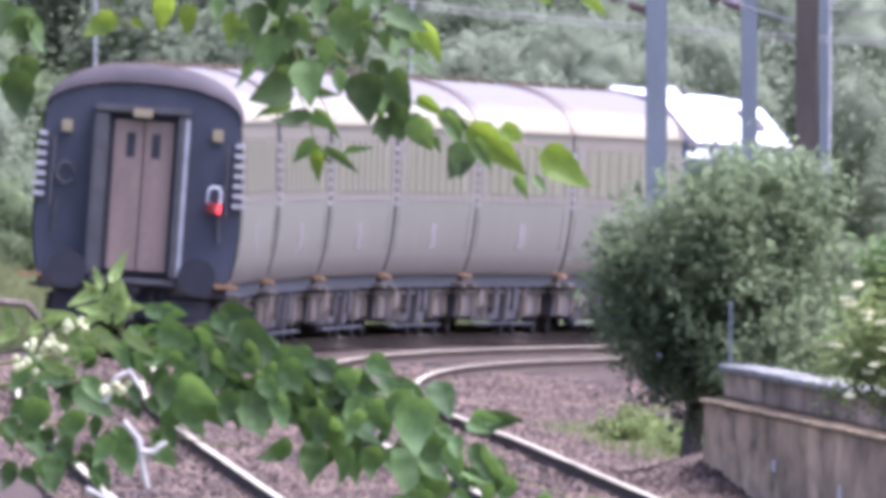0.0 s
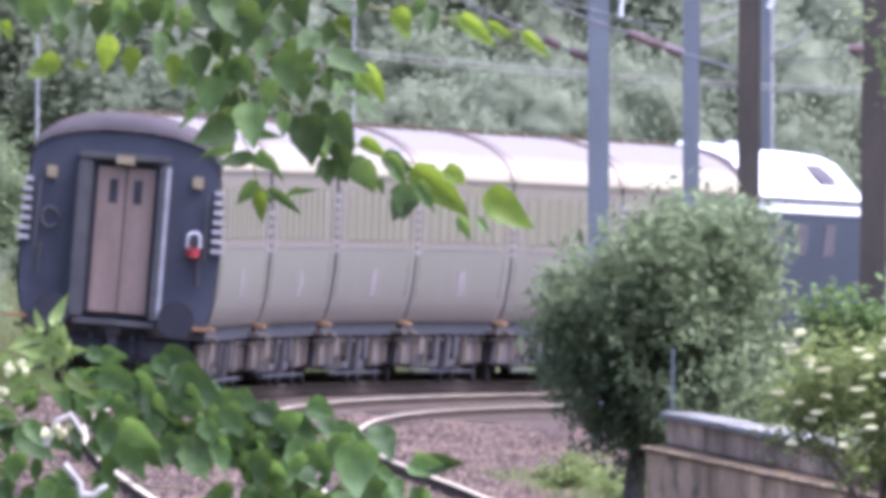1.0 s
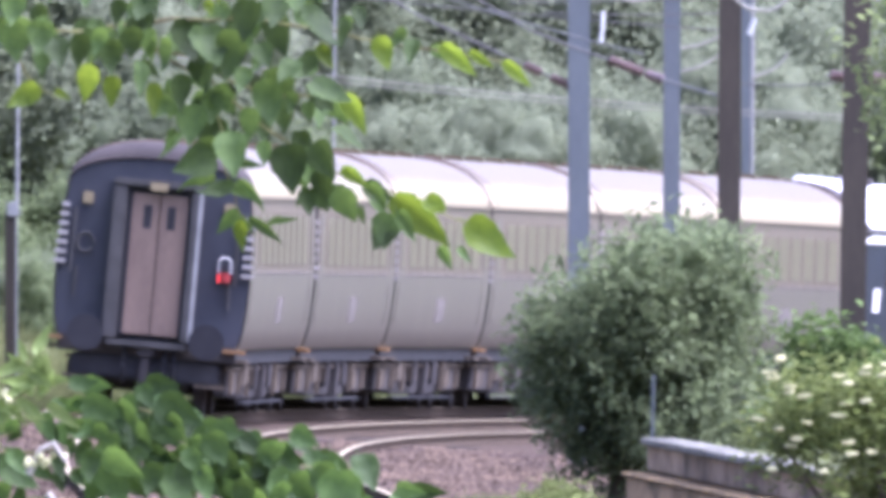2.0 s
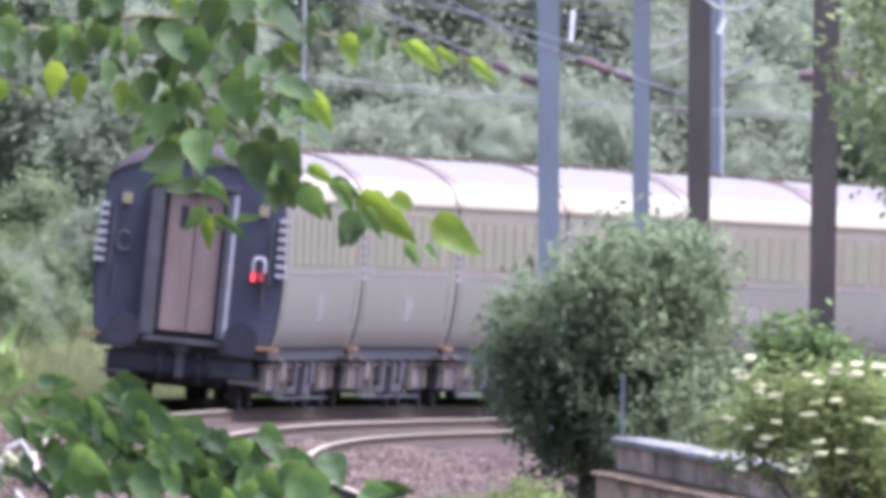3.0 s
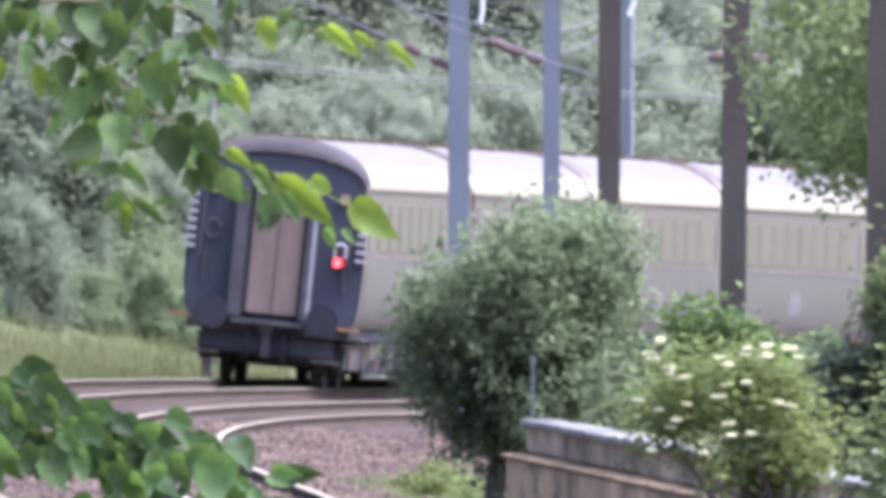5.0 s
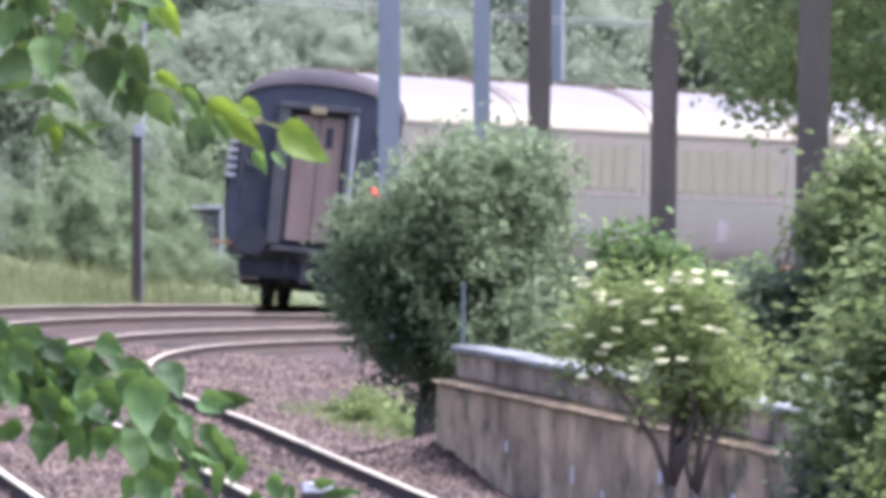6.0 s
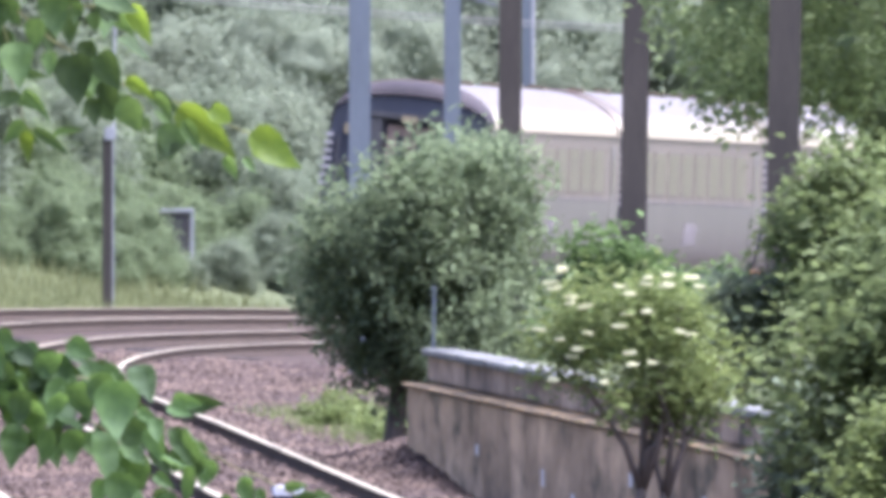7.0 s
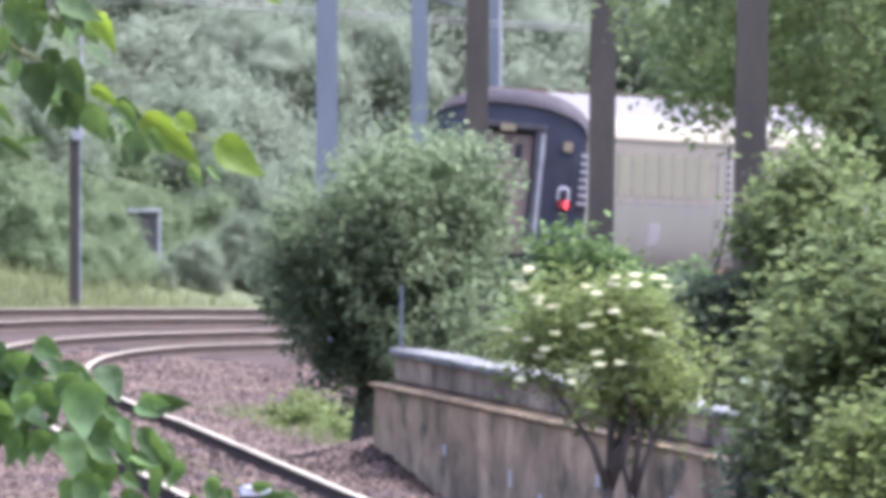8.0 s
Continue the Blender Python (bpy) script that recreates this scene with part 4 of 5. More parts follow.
def lobed(cx, cz, rx, rz, n, seed, ry=None, k=0.5):
    """Uneven lobes filling an ellipsoid standing over the origin."""
    rnd = random.Random(seed)
    ry = ry or rx
    out = []
    for i in range(n):
        a, e, q = rnd.uniform(0, 2 * math.pi), math.asin(rnd.uniform(-0.9, 1)), rnd.uniform(0.45, 0.8)
        s = rnd.uniform(k * 0.7, k * 1.15)
        out.append((cx + rx * q * math.cos(a) * math.cos(e), ry * q * math.sin(a) * math.cos(e), cz + rz * q * math.sin(e), rx * s, ry * s, rz * s))
    out.append((cx, 0, cz, rx * 0.62, ry * 0.62, rz * 0.62))
    return out


# the round bush at the end of the platform
bush = plant("round_bush", (-0.47, 446, 0.1), lobed(0.42, 1.78, 1.25, 1.38, 22, 21, k=0.46) + [(0.05, 0, 0.75, 0.5, 0.5, 0.5)], 34000, LEAF_BUSH, 0.108, 0.10,
             "round grey-green bush at the end of the platform wall", "bush", 21, fork=0.3, clump=0.10, per=10, flat=0.8, long=2.2)
# the flowering elder in front of the wall
elder = plant("elder_shrub", (1.46, 346, -0.45), lobed(0.0, 2.02, 1.0, 0.8, 24, 31, k=0.27), 7400, LEAF_ELDER, 0.085, 0.05,
              "flowering elder with cream blossom in front of the wall", "shrub", 31, fork=0.5, clump=0.1, per=9, flat=0.3, long=2.2, shell=0.35)
limbs(elder, (0.13, 0.05, 0), [(0.1, 0.1, 1.6), (0.45, 0, 1.9), (0.3, -0.2, 2.2), (0.7, 0.1, 2.0)], 0.045, seed=9, name="stem", fork=0.5)
rnd = random.Random(8)
for i in range(32):
    u, w = rnd.uniform(-0.85, 0.62), rnd.uniform(-0.35, 0.62)
    bm = bmesh.new()
    x, z, y = u - 0.02, 2.0 + w * (1 - 0.3 * u * u) + 0.12, -0.55 - 0.2 * rnd.random()
    q = Euler((rnd.uniform(0.0, 0.35), rnd.uniform(-0.2, 0.2), 0)).to_matrix()
    head = rnd.uniform(0.03, 0.062)
    for k in range(60):
        a, rr = rnd.uniform(0, 6.28), head * math.sqrt(rnd.random())
        p = Vector((x, y, z)) + q @ Vector((rr * math.cos(a), rr * math.sin(a), 0.012 * rnd.random()))
        bmesh.ops.create_icosphere(bm, subdivisions=0 + 1, radius=0.010, matrix=Matrix.Translation(p))
    part("blossom", bm, BLOSSOM, elder, "flat cream flower head")
# trees and shrubs on the old platform, nearer to the camera
plant("leafy_shrub", (3.68, 312, -0.3), lobed(0.15, 1.7, 1.55, 1.8, 28, 41, k=0.32), 30000, LEAF_TREE, 0.115, 0.1,
      "dense green shrub overhanging the platform wall", "shrub", 41, clump=0.13, per=10, droop=0.15, long=1.9, shell=0.4)
plant("leafy_shrub", (2.86, 330, -0.35), lobed(0.0, 0.95, 0.5, 1.05, 15, 43, k=0.36), 7000, LEAF_DARK, 0.09, 0.08,
      "dark shaded shrub in front of the platform wall", "shrub", 43, clump=0.12, per=9)
plant("leafy_shrub", (2.48, 372, 0.9), lobed(0.0, 0.72, 0.5, 0.52, 12, 44, k=0.36), 5600, LEAF_DARK, 0.085, 0.04,
      "dark shrub spilling over the platform coping", "shrub", 44, clump=0.1, per=9, droop=0.2)
plant("leafy_shrub", (3.25, 298, -0.4), lobed(0.05, 1.4, 0.85, 0.95, 18, 46, k=0.34), 15000, LEAF_ELDER, 0.09, 0.05,
      "light green shrub low beside the platform wall", "shrub", 46, clump=0.1, per=9, droop=0.2, long=2.0)
plant("leafy_shrub", (3.0, 372, 0.6), lobed(0.2, 1.6, 0.8, 1.1, 12, 45, k=0.4), 7000, LEAF_TREE, 0.1, 0.08,
      "light green shrub growing on the platform", "shrub", 45, clump=0.12, per=10)
plant("weeds", (1.85, 455, 0.55), lobed(0.0, 0.72, 0.8, 0.85, 14, 47, k=0.4), 11000, LEAF_WEED, 0.1, 0.03,
      "bright green weeds along the old platform", "weeds", 47, clump=0.1, per=9)
plant("weeds", (2.55, 457, 0.55), lobed(0.0, 0.62, 0.75, 0.75, 14, 57, k=0.4), 10000, LEAF_WEED, 0.1, 0.03,
      "bright green weeds along the old platform", "weeds", 57, clump=0.1, per=9)
plant("weeds", (1.15, 452, 0.55), lobed(0.0, 0.4, 0.5, 0.5, 6, 49, k=0.5), 2500, LEAF_WEED, 0.1, 0.03,
      "green weeds behind the platform wall", "weeds", 49, clump=0.1, per=9)
plant("overhanging_tree", (8.2, 436, 0.4), lobed(-3.4, 4.5, 3.0, 2.3, 24, 51, k=0.36), 32000, LEAF_CANOPY, 0.12, 0.09,
      "broad green tree with drooping leaves beside the line", "tree", 51, clump=0.17, per=12, droop=0.5, long=1.9)
plant("overhanging_tree", (8.4, 470, 0.4), lobed(-3.0, 3.6, 2.6, 2.6, 16, 53, k=0.42), 24000, LEAF_CANOPY, 0.12, 0.09,
      "green tree behind the platform", "tree", 53, clump=0.2, per=12, droop=0.2, core=0.8)

# grass patch and weeds beside the inner rail


def grass(name, s0, s1, o0, o1, n, h, mat, label, seed):
    rng = np.random.default_rng(seed)
    v, f = [], []
    for i in range(n):
        s, o = s0 + (s1 - s0) * rng.beta(1.7, 1.7), o0 + (o1 - o0) * rng.beta(1.6, 1.6)
        g = ground_at(s, o)
        a, w, hh = rng.uniform(0, 6.28), 0.006 + 0.006 * rng.random(), h * rng.uniform(0.4, 1.2)
        lean = Vector((rng.normal() * 0.3 * hh, rng.normal() * 0.3 * hh, hh))
        dx = Vector((w * math.cos(a), w * math.sin(a), 0))
        k = len(v)
        v += [g - dx, g + dx, g + lean * 0.6 + dx * 0.8, g + lean]
        f += [(k, k + 1, k + 2), (k, k + 2, k + 3)]
    ob = new(name, mesh_of(name, v, f, mat))
    return tagged(ob, label, "grass", kind="stuff")


for i, (s, o, r) in enumerate(((152, 4.3, 0.2), (163, 4.0, 0.26), (176, 4.3, 0.3), (188, 3.9, 0.26), (200, 4.2, 0.3))):
    plant("weeds", ground_at(s, o) - Vector((0, 0, 0.05)), lobed(0.0, 0.6 * r, 1.5 * r, 0.75 * r, 7, 70 + i, k=0.5), 1100, LEAF_ELDER, 0.075, 0.015,
          "low green weeds beside the ballast", "weeds", 70 + i, clump=0.08, per=7, group="low weeds")
grass("grass_tuft", 150, 225, 3.3, 5.2, 4600, 0.17, LEAF_ELDER, "patch of fresh green grass beside the ballast", 3)
grass("bank_grass", 270, 470, -8.5, -4.3, 40000, 0.36, STRAW, "long pale grass on the railway bank", 4)
grass("bank_grass", 300, 460, -12, -8.2, 12000, 0.42, STRAW, "long pale grass on the railway bank", 5)

# woods on the bank beyond the line: a few trees built once, then repeated
WOODS = []
# FAR and DULL leaves carry the painted haze and fill the back rows
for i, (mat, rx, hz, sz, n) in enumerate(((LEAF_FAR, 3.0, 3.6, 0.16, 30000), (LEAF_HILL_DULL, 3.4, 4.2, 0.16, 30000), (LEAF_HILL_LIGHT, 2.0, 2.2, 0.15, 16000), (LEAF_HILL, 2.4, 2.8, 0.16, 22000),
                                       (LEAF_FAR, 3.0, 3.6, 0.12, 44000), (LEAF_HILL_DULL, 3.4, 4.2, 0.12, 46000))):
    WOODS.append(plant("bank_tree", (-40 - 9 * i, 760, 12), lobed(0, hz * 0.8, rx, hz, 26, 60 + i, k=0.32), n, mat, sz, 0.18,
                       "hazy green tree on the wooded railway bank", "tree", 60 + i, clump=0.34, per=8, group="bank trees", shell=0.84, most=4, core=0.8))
rnd = random.Random(77)


def wood(s, off, k, scale, sink=0.4):
    g = ground_at(s, off)
    t = WOODS[k]
    return copy_thing(t, Matrix.Translation(g - Vector((0, 0, sink))) @ pose(0, 0, 0, 0, 0, rnd.uniform(0, 360)) @ Matrix.Diagonal((scale, scale, scale * rnd.uniform(0.9, 1.15), 1)))


for j in range(38):
    wood(290 + j * 6 + rnd.uniform(-3, 3), -rnd.uniform(8.6, 10.0), rnd.choice((2, 3, 2)), rnd.uniform(0.3, 0.48))
for j in range(40):
    wood(300 + j * 8 + rnd.uniform(-3, 3), -rnd.uniform(10.8, 14), rnd.choice((2, 3, 2, 0)), rnd.uniform(0.5, 0.75))
for j in range(36):
    wood(300 + j * 10 + rnd.uniform(-4, 4), -rnd.uniform(15, 20), rnd.choice((0, 3, 0)), rnd.uniform(0.7, 1.1))
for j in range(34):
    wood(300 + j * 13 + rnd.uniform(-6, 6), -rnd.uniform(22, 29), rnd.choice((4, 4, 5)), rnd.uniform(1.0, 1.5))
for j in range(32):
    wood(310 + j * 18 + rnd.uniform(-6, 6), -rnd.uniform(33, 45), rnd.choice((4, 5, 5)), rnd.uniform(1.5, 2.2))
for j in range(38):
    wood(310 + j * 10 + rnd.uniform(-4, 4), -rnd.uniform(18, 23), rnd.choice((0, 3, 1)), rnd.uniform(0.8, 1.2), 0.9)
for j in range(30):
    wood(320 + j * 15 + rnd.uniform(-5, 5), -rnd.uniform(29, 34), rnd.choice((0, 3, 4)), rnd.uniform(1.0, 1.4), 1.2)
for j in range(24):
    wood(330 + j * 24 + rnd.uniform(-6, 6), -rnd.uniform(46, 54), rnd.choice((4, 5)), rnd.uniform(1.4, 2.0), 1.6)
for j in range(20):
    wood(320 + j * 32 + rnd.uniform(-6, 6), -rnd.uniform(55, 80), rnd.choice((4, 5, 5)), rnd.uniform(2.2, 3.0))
for j in range(10):         # young trees standing forward of the wood
    wood(512 + j * 10 + rnd.uniform(-2, 2), -rnd.uniform(11.2, 13), rnd.choice((0, 4)), rnd.uniform(0.75, 0.98), 0.6)
for j in range(16):         # bushes down to the grass round the cabinet
    wood(452 + j * 5 + rnd.uniform(-2, 2), -rnd.uniform(8.0, 9.0), rnd.choice((2, 3, 2)), rnd.uniform(0.26, 0.42))
for j in range(9):
    wood(458 + j * 5 + rnd.uniform(-2, 2), -rnd.uniform(6.9, 7.8), rnd.choice((2, 3)), rnd.uniform(0.16, 0.26), 0.2)
for j in range(12):
    wood(470 + j * 7 + rnd.uniform(-2, 2), -rnd.uniform(11, 14), rnd.choice((2, 3, 0)), rnd.uniform(0.55, 0.8), 0.7)
for t, (s, off) in zip(WOODS, ((372, -13.5), (455, -21), (352, -11.5), (420, -12.5), (430, -26), (500, -38))):
    t.matrix_world = Matrix.Translation(ground_at(s, off) - Vector((0, 0, 0.4)))

# ------------------------------------------------------------------ leafy branches close to the camera


def leaf_mesh(name, mat, length, width, seed, curl=0.25):
    """A heart-shaped toothed leaf, folded along its rib, hanging down from its stalk at the origin."""
    rnd = random.Random(seed)
    v, f = [], []
    n = 9
    for i in range(n + 1):
        t = i / n
        w = width / 2 * (math.sin(math.pi * min(1, t * 0.94 + 0.06) ** 0.62) ** 0.85) * (1 - 0.42 * t ** 2.2) * (1 + 0.09 * (i % 2))
        z = -0.18 * length - t * length
        y = -curl * length * (t - 0.45) ** 2 + 0.02 * length * rnd.uniform(-1, 1)
        fold = 0.32 * w
        v += [(-w * (1.08 - 0.16 * (i % 2)), y - fold, z - 0.03 * length), (-w * 0.5, y - fold * 0.35, z), (0, y, z), (w * 0.5, y - fold * 0.35, z), (w, y - fold, z - 0.03 * length)]
    for i in range(n):
        for k in range(4):
            a = i * 5 + k
            f.append((a, a + 1, a + 6, a + 5))
    k = len(v)
    q = 0.012 * length
    v += [(-q, 0, 0), (q, 0, 0), (q, v[2][1], v[2][2]), (-q, v[2][1], v[2][2])]
    f.append((k, k + 1, k + 2, k + 3))
    return mesh_of(name, v, f, mat, True)


def leafy_branch(name, root, label, bark, twigs, seed):
    """Crooked bare twigs, rows of (points, radius), from one root."""
    rnd = random.Random(seed)
    e = thing(name, pose(*root), label, "branch")
    o = Vector(root)
    for pts, r in twigs:
        pts = [Vector(p) - o + Vector((0, 0.16, 0)) for p in pts]
        dense = []
        for a, b in zip(pts, pts[1:]):
            m = max(2, int((b - a).length / 0.03))
            dense += [a.lerp(b, i / m) + Vector((rnd.uniform(-1, 1), rnd.uniform(-1, 1), rnd.uniform(-1, 1))) * 0.003 for i in range(m)]
        dense.append(pts[-1])
        part("twig", tube(dense, [0.7 * r * (1 - 0.7 * i / (len(dense) - 1)) for i in range(len(dense))], 6), bark, e, "", True)
    return e


def set_leaves(branch, meshes, rows, seed, fill=0):
    """Leaves on a branch: where each stalk ends (right, up), the way to its tip and its breadth over its length; fill: how many more hang close behind each."""
    rnd = random.Random(seed)
    o = branch.matrix_world.translation
    for u, w, du, dw, narrow in rows:
        for i in range(1 + fill):
            leaf = rnd.choice(meshes)
            k = (1.12 if meshes is YOUNG else 1.2) * math.hypot(du, dw) / -min(v.co.z for v in leaf.vertices) * (1.0 if i == 0 else rnd.uniform(0.65, 0.9))
            turn = math.degrees(math.atan2(-du, -dw)) + (rnd.gauss(0, 25) if i else 0)
            shift = Vector((rnd.uniform(-0.035, 0.035), rnd.uniform(0.05, 0.3), rnd.uniform(-0.028, 0.028))) if i else Vector((0, rnd.uniform(-0.14, 0.14), 0))
            ob = new("leaf", leaf)
            ob.matrix_basis = Matrix.Translation(lime_place(u - 0.2 * du, w - 0.2 * dw) - o + shift) @ pose(0, 0, 0, 0, turn, 0) @ pose(
                0, 0, 0, rnd.gauss(-12, 12), 0, rnd.gauss(0, 28 if meshes is not YOUNG else 8)) @ Matrix.Diagonal((k * narrow / 0.9, k, k, 1))
            ob.parent = branch


def lime_place(u, w):
    """A place in the upright plane of the near branches, 73 m off: metres right of the axis and up from the eye."""
    return Vector((u, 73.0, 3.832 + w))


LIME = [leaf_mesh("leaf", LEAF_LIME, 0.085 * a, 0.07 * a * b, i, c) for i, (a, b, c) in enumerate(((1, 1, 0.3), (1.1, 1.05, 0.6), (0.9, 0.95, 0.1), (1.0, 0.8, 0.9), (1.15, 0.9, 0.4)))]
LOW = [leaf_mesh("leaf", LEAF_LOW, 0.092 * a, 0.064 * a * b, 20 + i, c) for i, (a, b, c) in enumerate(((1, 1, 0.5), (1.1, 1.1, 0.8), (0.85, 1, 0.2), (1.1, 0.85, 1.1)))]
YOUNG = [leaf_mesh("leaf", LEAF_YOUNG, 0.095 * a, 0.062 * a, 30 + i, c) for i, (a, c) in enumerate(((1, 0.4), (1.1, 0.9), (0.85, 0.6)))]
P = lime_place
upper = leafy_branch("lime_branch", P(-2.1, -3.0), "sunlit lime branch with heart-shaped green leaves", TWIG, [
    ([P(-2.100, -2.996), P(-2.118, -0.988), P(-2.000, 0.098), P(-1.607, 0.216)], 0.03),
    ([P(-1.607, 0.216), P(-1.370, 0.198), P(-1.096, 0.207), P(-0.950, 0.193), P(-0.832, 0.171), P(-0.731, 0.116), P(-0.668, 0.061), P(-0.604, 0.016), P(-0.549, -0.021), P(-0.485, -0.050), P(-0.403, -0.071), P(-0.307, -0.121)], 0.007),
    ([P(-0.950, 0.193), P(-0.786, 0.216), P(-0.658, 0.212), P(-0.549, 0.198), P(-0.458, 0.180), P(-0.339, 0.160), P(-0.243, 0.141)], 0.006),
    ([P(-0.832, 0.171), P(-0.759, 0.152), P(-0.686, 0.111), P(-0.622, 0.089), P(-0.558, 0.093), P(-0.503, 0.089)], 0.005),
    ([P(-0.731, 0.116), P(-0.709, 0.034), P(-0.709, -0.021), P(-0.689, -0.067), P(-0.677, -0.103), P(-0.640, -0.117)], 0.0035),
    ([P(-1.370, 0.198), P(-1.206, 0.280), P(-1.005, 0.298), P(-0.795, 0.307), P(-0.585, 0.298), P(-0.512, 0.262)], 0.006),
    ([P(-1.370, 0.198), P(-1.261, 0.143), P(-1.179, 0.098), P(-1.160, 0.016)], 0.005),
    ([P(-1.096, 0.207), P(-1.042, 0.152), P(-1.007, 0.102), P(-0.973, 0.084)], 0.004)], 5)
set_leaves(upper, LIME, [
        (-0.355, -0.152, 0.020, -0.040, 0.5), (-0.439, -0.101, -0.007, -0.060, 0.95), (-0.423, -0.096, 0.029, -0.053, 0.45), (-0.518, -0.061, 0.026, -0.057, 0.9),
        (-0.480, -0.054, 0.058, -0.027, 0.6), (-0.599, 0.008, 0.016, -0.086, 0.9), (-0.572, -0.061, 0.002, -0.049, 0.7), (-0.554, 0.012, 0.047, -0.058, 0.75),
        (-0.581, 0.002, 0.032, -0.068, 0.8), (-0.549, -0.030, 0.018, -0.059, 0.7), (-0.467, -0.071, 0.027, -0.036, 0.6)], 97, 1)    # drooping end of the branch
set_leaves(upper, LIME, [
        (-0.695, 0.030, 0.009, -0.080, 0.8), (-0.722, -0.010, -0.069, -0.031, 0.85), (-0.689, -0.068, -0.064, -0.031, 0.6), (-0.675, -0.043, 0.042, -0.053, 0.4),
        (-0.658, -0.107, 0.057, -0.042, 0.35), (-0.637, 0.016, 0.002, -0.042, 0.7), (-0.750, 0.072, -0.002, -0.071, 0.85), (-0.793, 0.085, -0.026, -0.038, 0.75),
        (-0.774, 0.028, -0.036, -0.043, 0.3), (-0.777, 0.125, 0.002, -0.064, 0.75), (-0.722, 0.098, -0.009, -0.064, 0.8)], 109, 2)    # side spray
set_leaves(upper, LIME, [
        (-0.633, 0.109, 0.020, -0.080, 0.85), (-0.684, 0.193, -0.009, -0.088, 0.85), (-0.742, 0.191, 0.002, -0.086, 0.85), (-0.649, 0.172, 0.015, -0.049, 0.8),
        (-0.668, 0.134, -0.014, -0.046, 0.8), (-0.604, 0.079, 0.007, -0.055, 0.8), (-0.658, 0.070, -0.009, -0.055, 0.8), (-0.713, 0.143, 0.009, -0.064, 0.8),
        (-0.786, 0.182, -0.009, -0.060, 0.8), (-0.585, 0.143, -0.018, -0.055, 0.8), (-0.843, 0.145, -0.007, -0.062, 0.6)], 99, 2)    # thick middle
set_leaves(upper, LIME, [
        (-0.589, 0.222, 0.024, -0.093, 0.85), (-0.567, 0.099, 0.062, -0.058, 0.75), (-0.549, 0.096, 0.023, -0.035, 0.8), (-0.397, 0.180, -0.004, -0.051, 0.65),
        (-0.512, 0.216, 0.009, -0.055, 0.8), (-0.622, 0.253, -0.018, -0.064, 0.8)], 114, 2)    # outer twig
set_leaves(upper, LIME, [
        (-0.888, 0.182, 0.000, -0.062, 0.75), (-0.936, 0.191, -0.004, -0.060, 0.75), (-0.981, 0.182, 0.008, -0.064, 0.8), (-1.042, 0.218, 0.005, -0.077, 0.8),
        (-0.854, 0.202, 0.004, -0.053, 0.8), (-0.900, 0.198, -0.014, -0.046, 0.8), (-1.078, 0.216, 0.009, -0.055, 0.8), (-0.996, 0.207, -0.009, -0.055, 0.8),
        (-0.823, 0.198, 0.009, -0.055, 0.8), (-1.151, 0.098, -0.004, -0.069, 0.8), (-1.162, 0.011, 0.013, -0.087, 0.85), (-1.133, 0.180, 0.005, -0.064, 0.8),
        (-1.183, 0.125, -0.005, -0.073, 0.8), (-1.169, 0.207, 0.009, -0.064, 0.8)], 108, 2)    # base of the branch
set_leaves(upper, LIME, [
        (-0.609, 0.276, 0.011, -0.075, 0.85), (-0.759, 0.258, 0.002, -0.042, 0.8), (-0.876, 0.247, -0.005, -0.046, 0.8), (-0.832, 0.275, 0.011, -0.068, 0.5),
        (-0.932, 0.289, -0.004, -0.064, 0.8), (-0.987, 0.294, -0.007, -0.059, 0.8), (-1.078, 0.289, 0.009, -0.064, 0.8), (-0.672, 0.298, 0.005, -0.064, 0.8),
        (-1.042, 0.253, -0.009, -0.055, 0.8), (-0.823, 0.253, -0.018, -0.055, 0.8), (-0.658, 0.244, -0.009, -0.073, 0.8)], 116, 2)    # upper twig
set_leaves(upper, YOUNG, [
        (-0.310, -0.121, 0.082, -0.068, 0.8), (-0.417, -0.078, 0.110, -0.085, 0.55), (-0.368, -0.083, 0.047, -0.038, 0.8), (-0.512, -0.026, 0.049, -0.036, 0.6),
        (-0.678, -0.112, 0.007, -0.058, 0.6), (-0.818, 0.107, -0.003, -0.066, 0.6), (-0.549, 0.167, 0.026, -0.046, 0.7), (-0.505, 0.090, 0.040, -0.071, 0.6),
        (-0.453, 0.182, 0.018, -0.062, 0.8), (-0.346, 0.167, 0.065, -0.058, 0.5), (-0.248, 0.141, 0.051, -0.049, 0.45), (-0.304, 0.158, 0.046, -0.031, 0.45)], 61)
set_leaves(upper, YOUNG, [
        (-1.089, 0.163, 0.016, -0.038, 0.7), (-1.006, 0.101, -0.057, -0.040, 0.8), (-0.918, 0.140, -0.016, -0.073, 0.75), (-0.885, 0.121, -0.003, -0.057, 0.8),
        (-0.976, 0.096, 0.029, -0.018, 0.6), (-0.704, 0.293, -0.009, -0.069, 0.6), (-0.728, 0.240, 0.016, -0.031, 0.7), (-0.782, 0.304, -0.006, -0.036, 0.6),
        (-0.554, 0.278, 0.016, -0.044, 0.7)], 62)
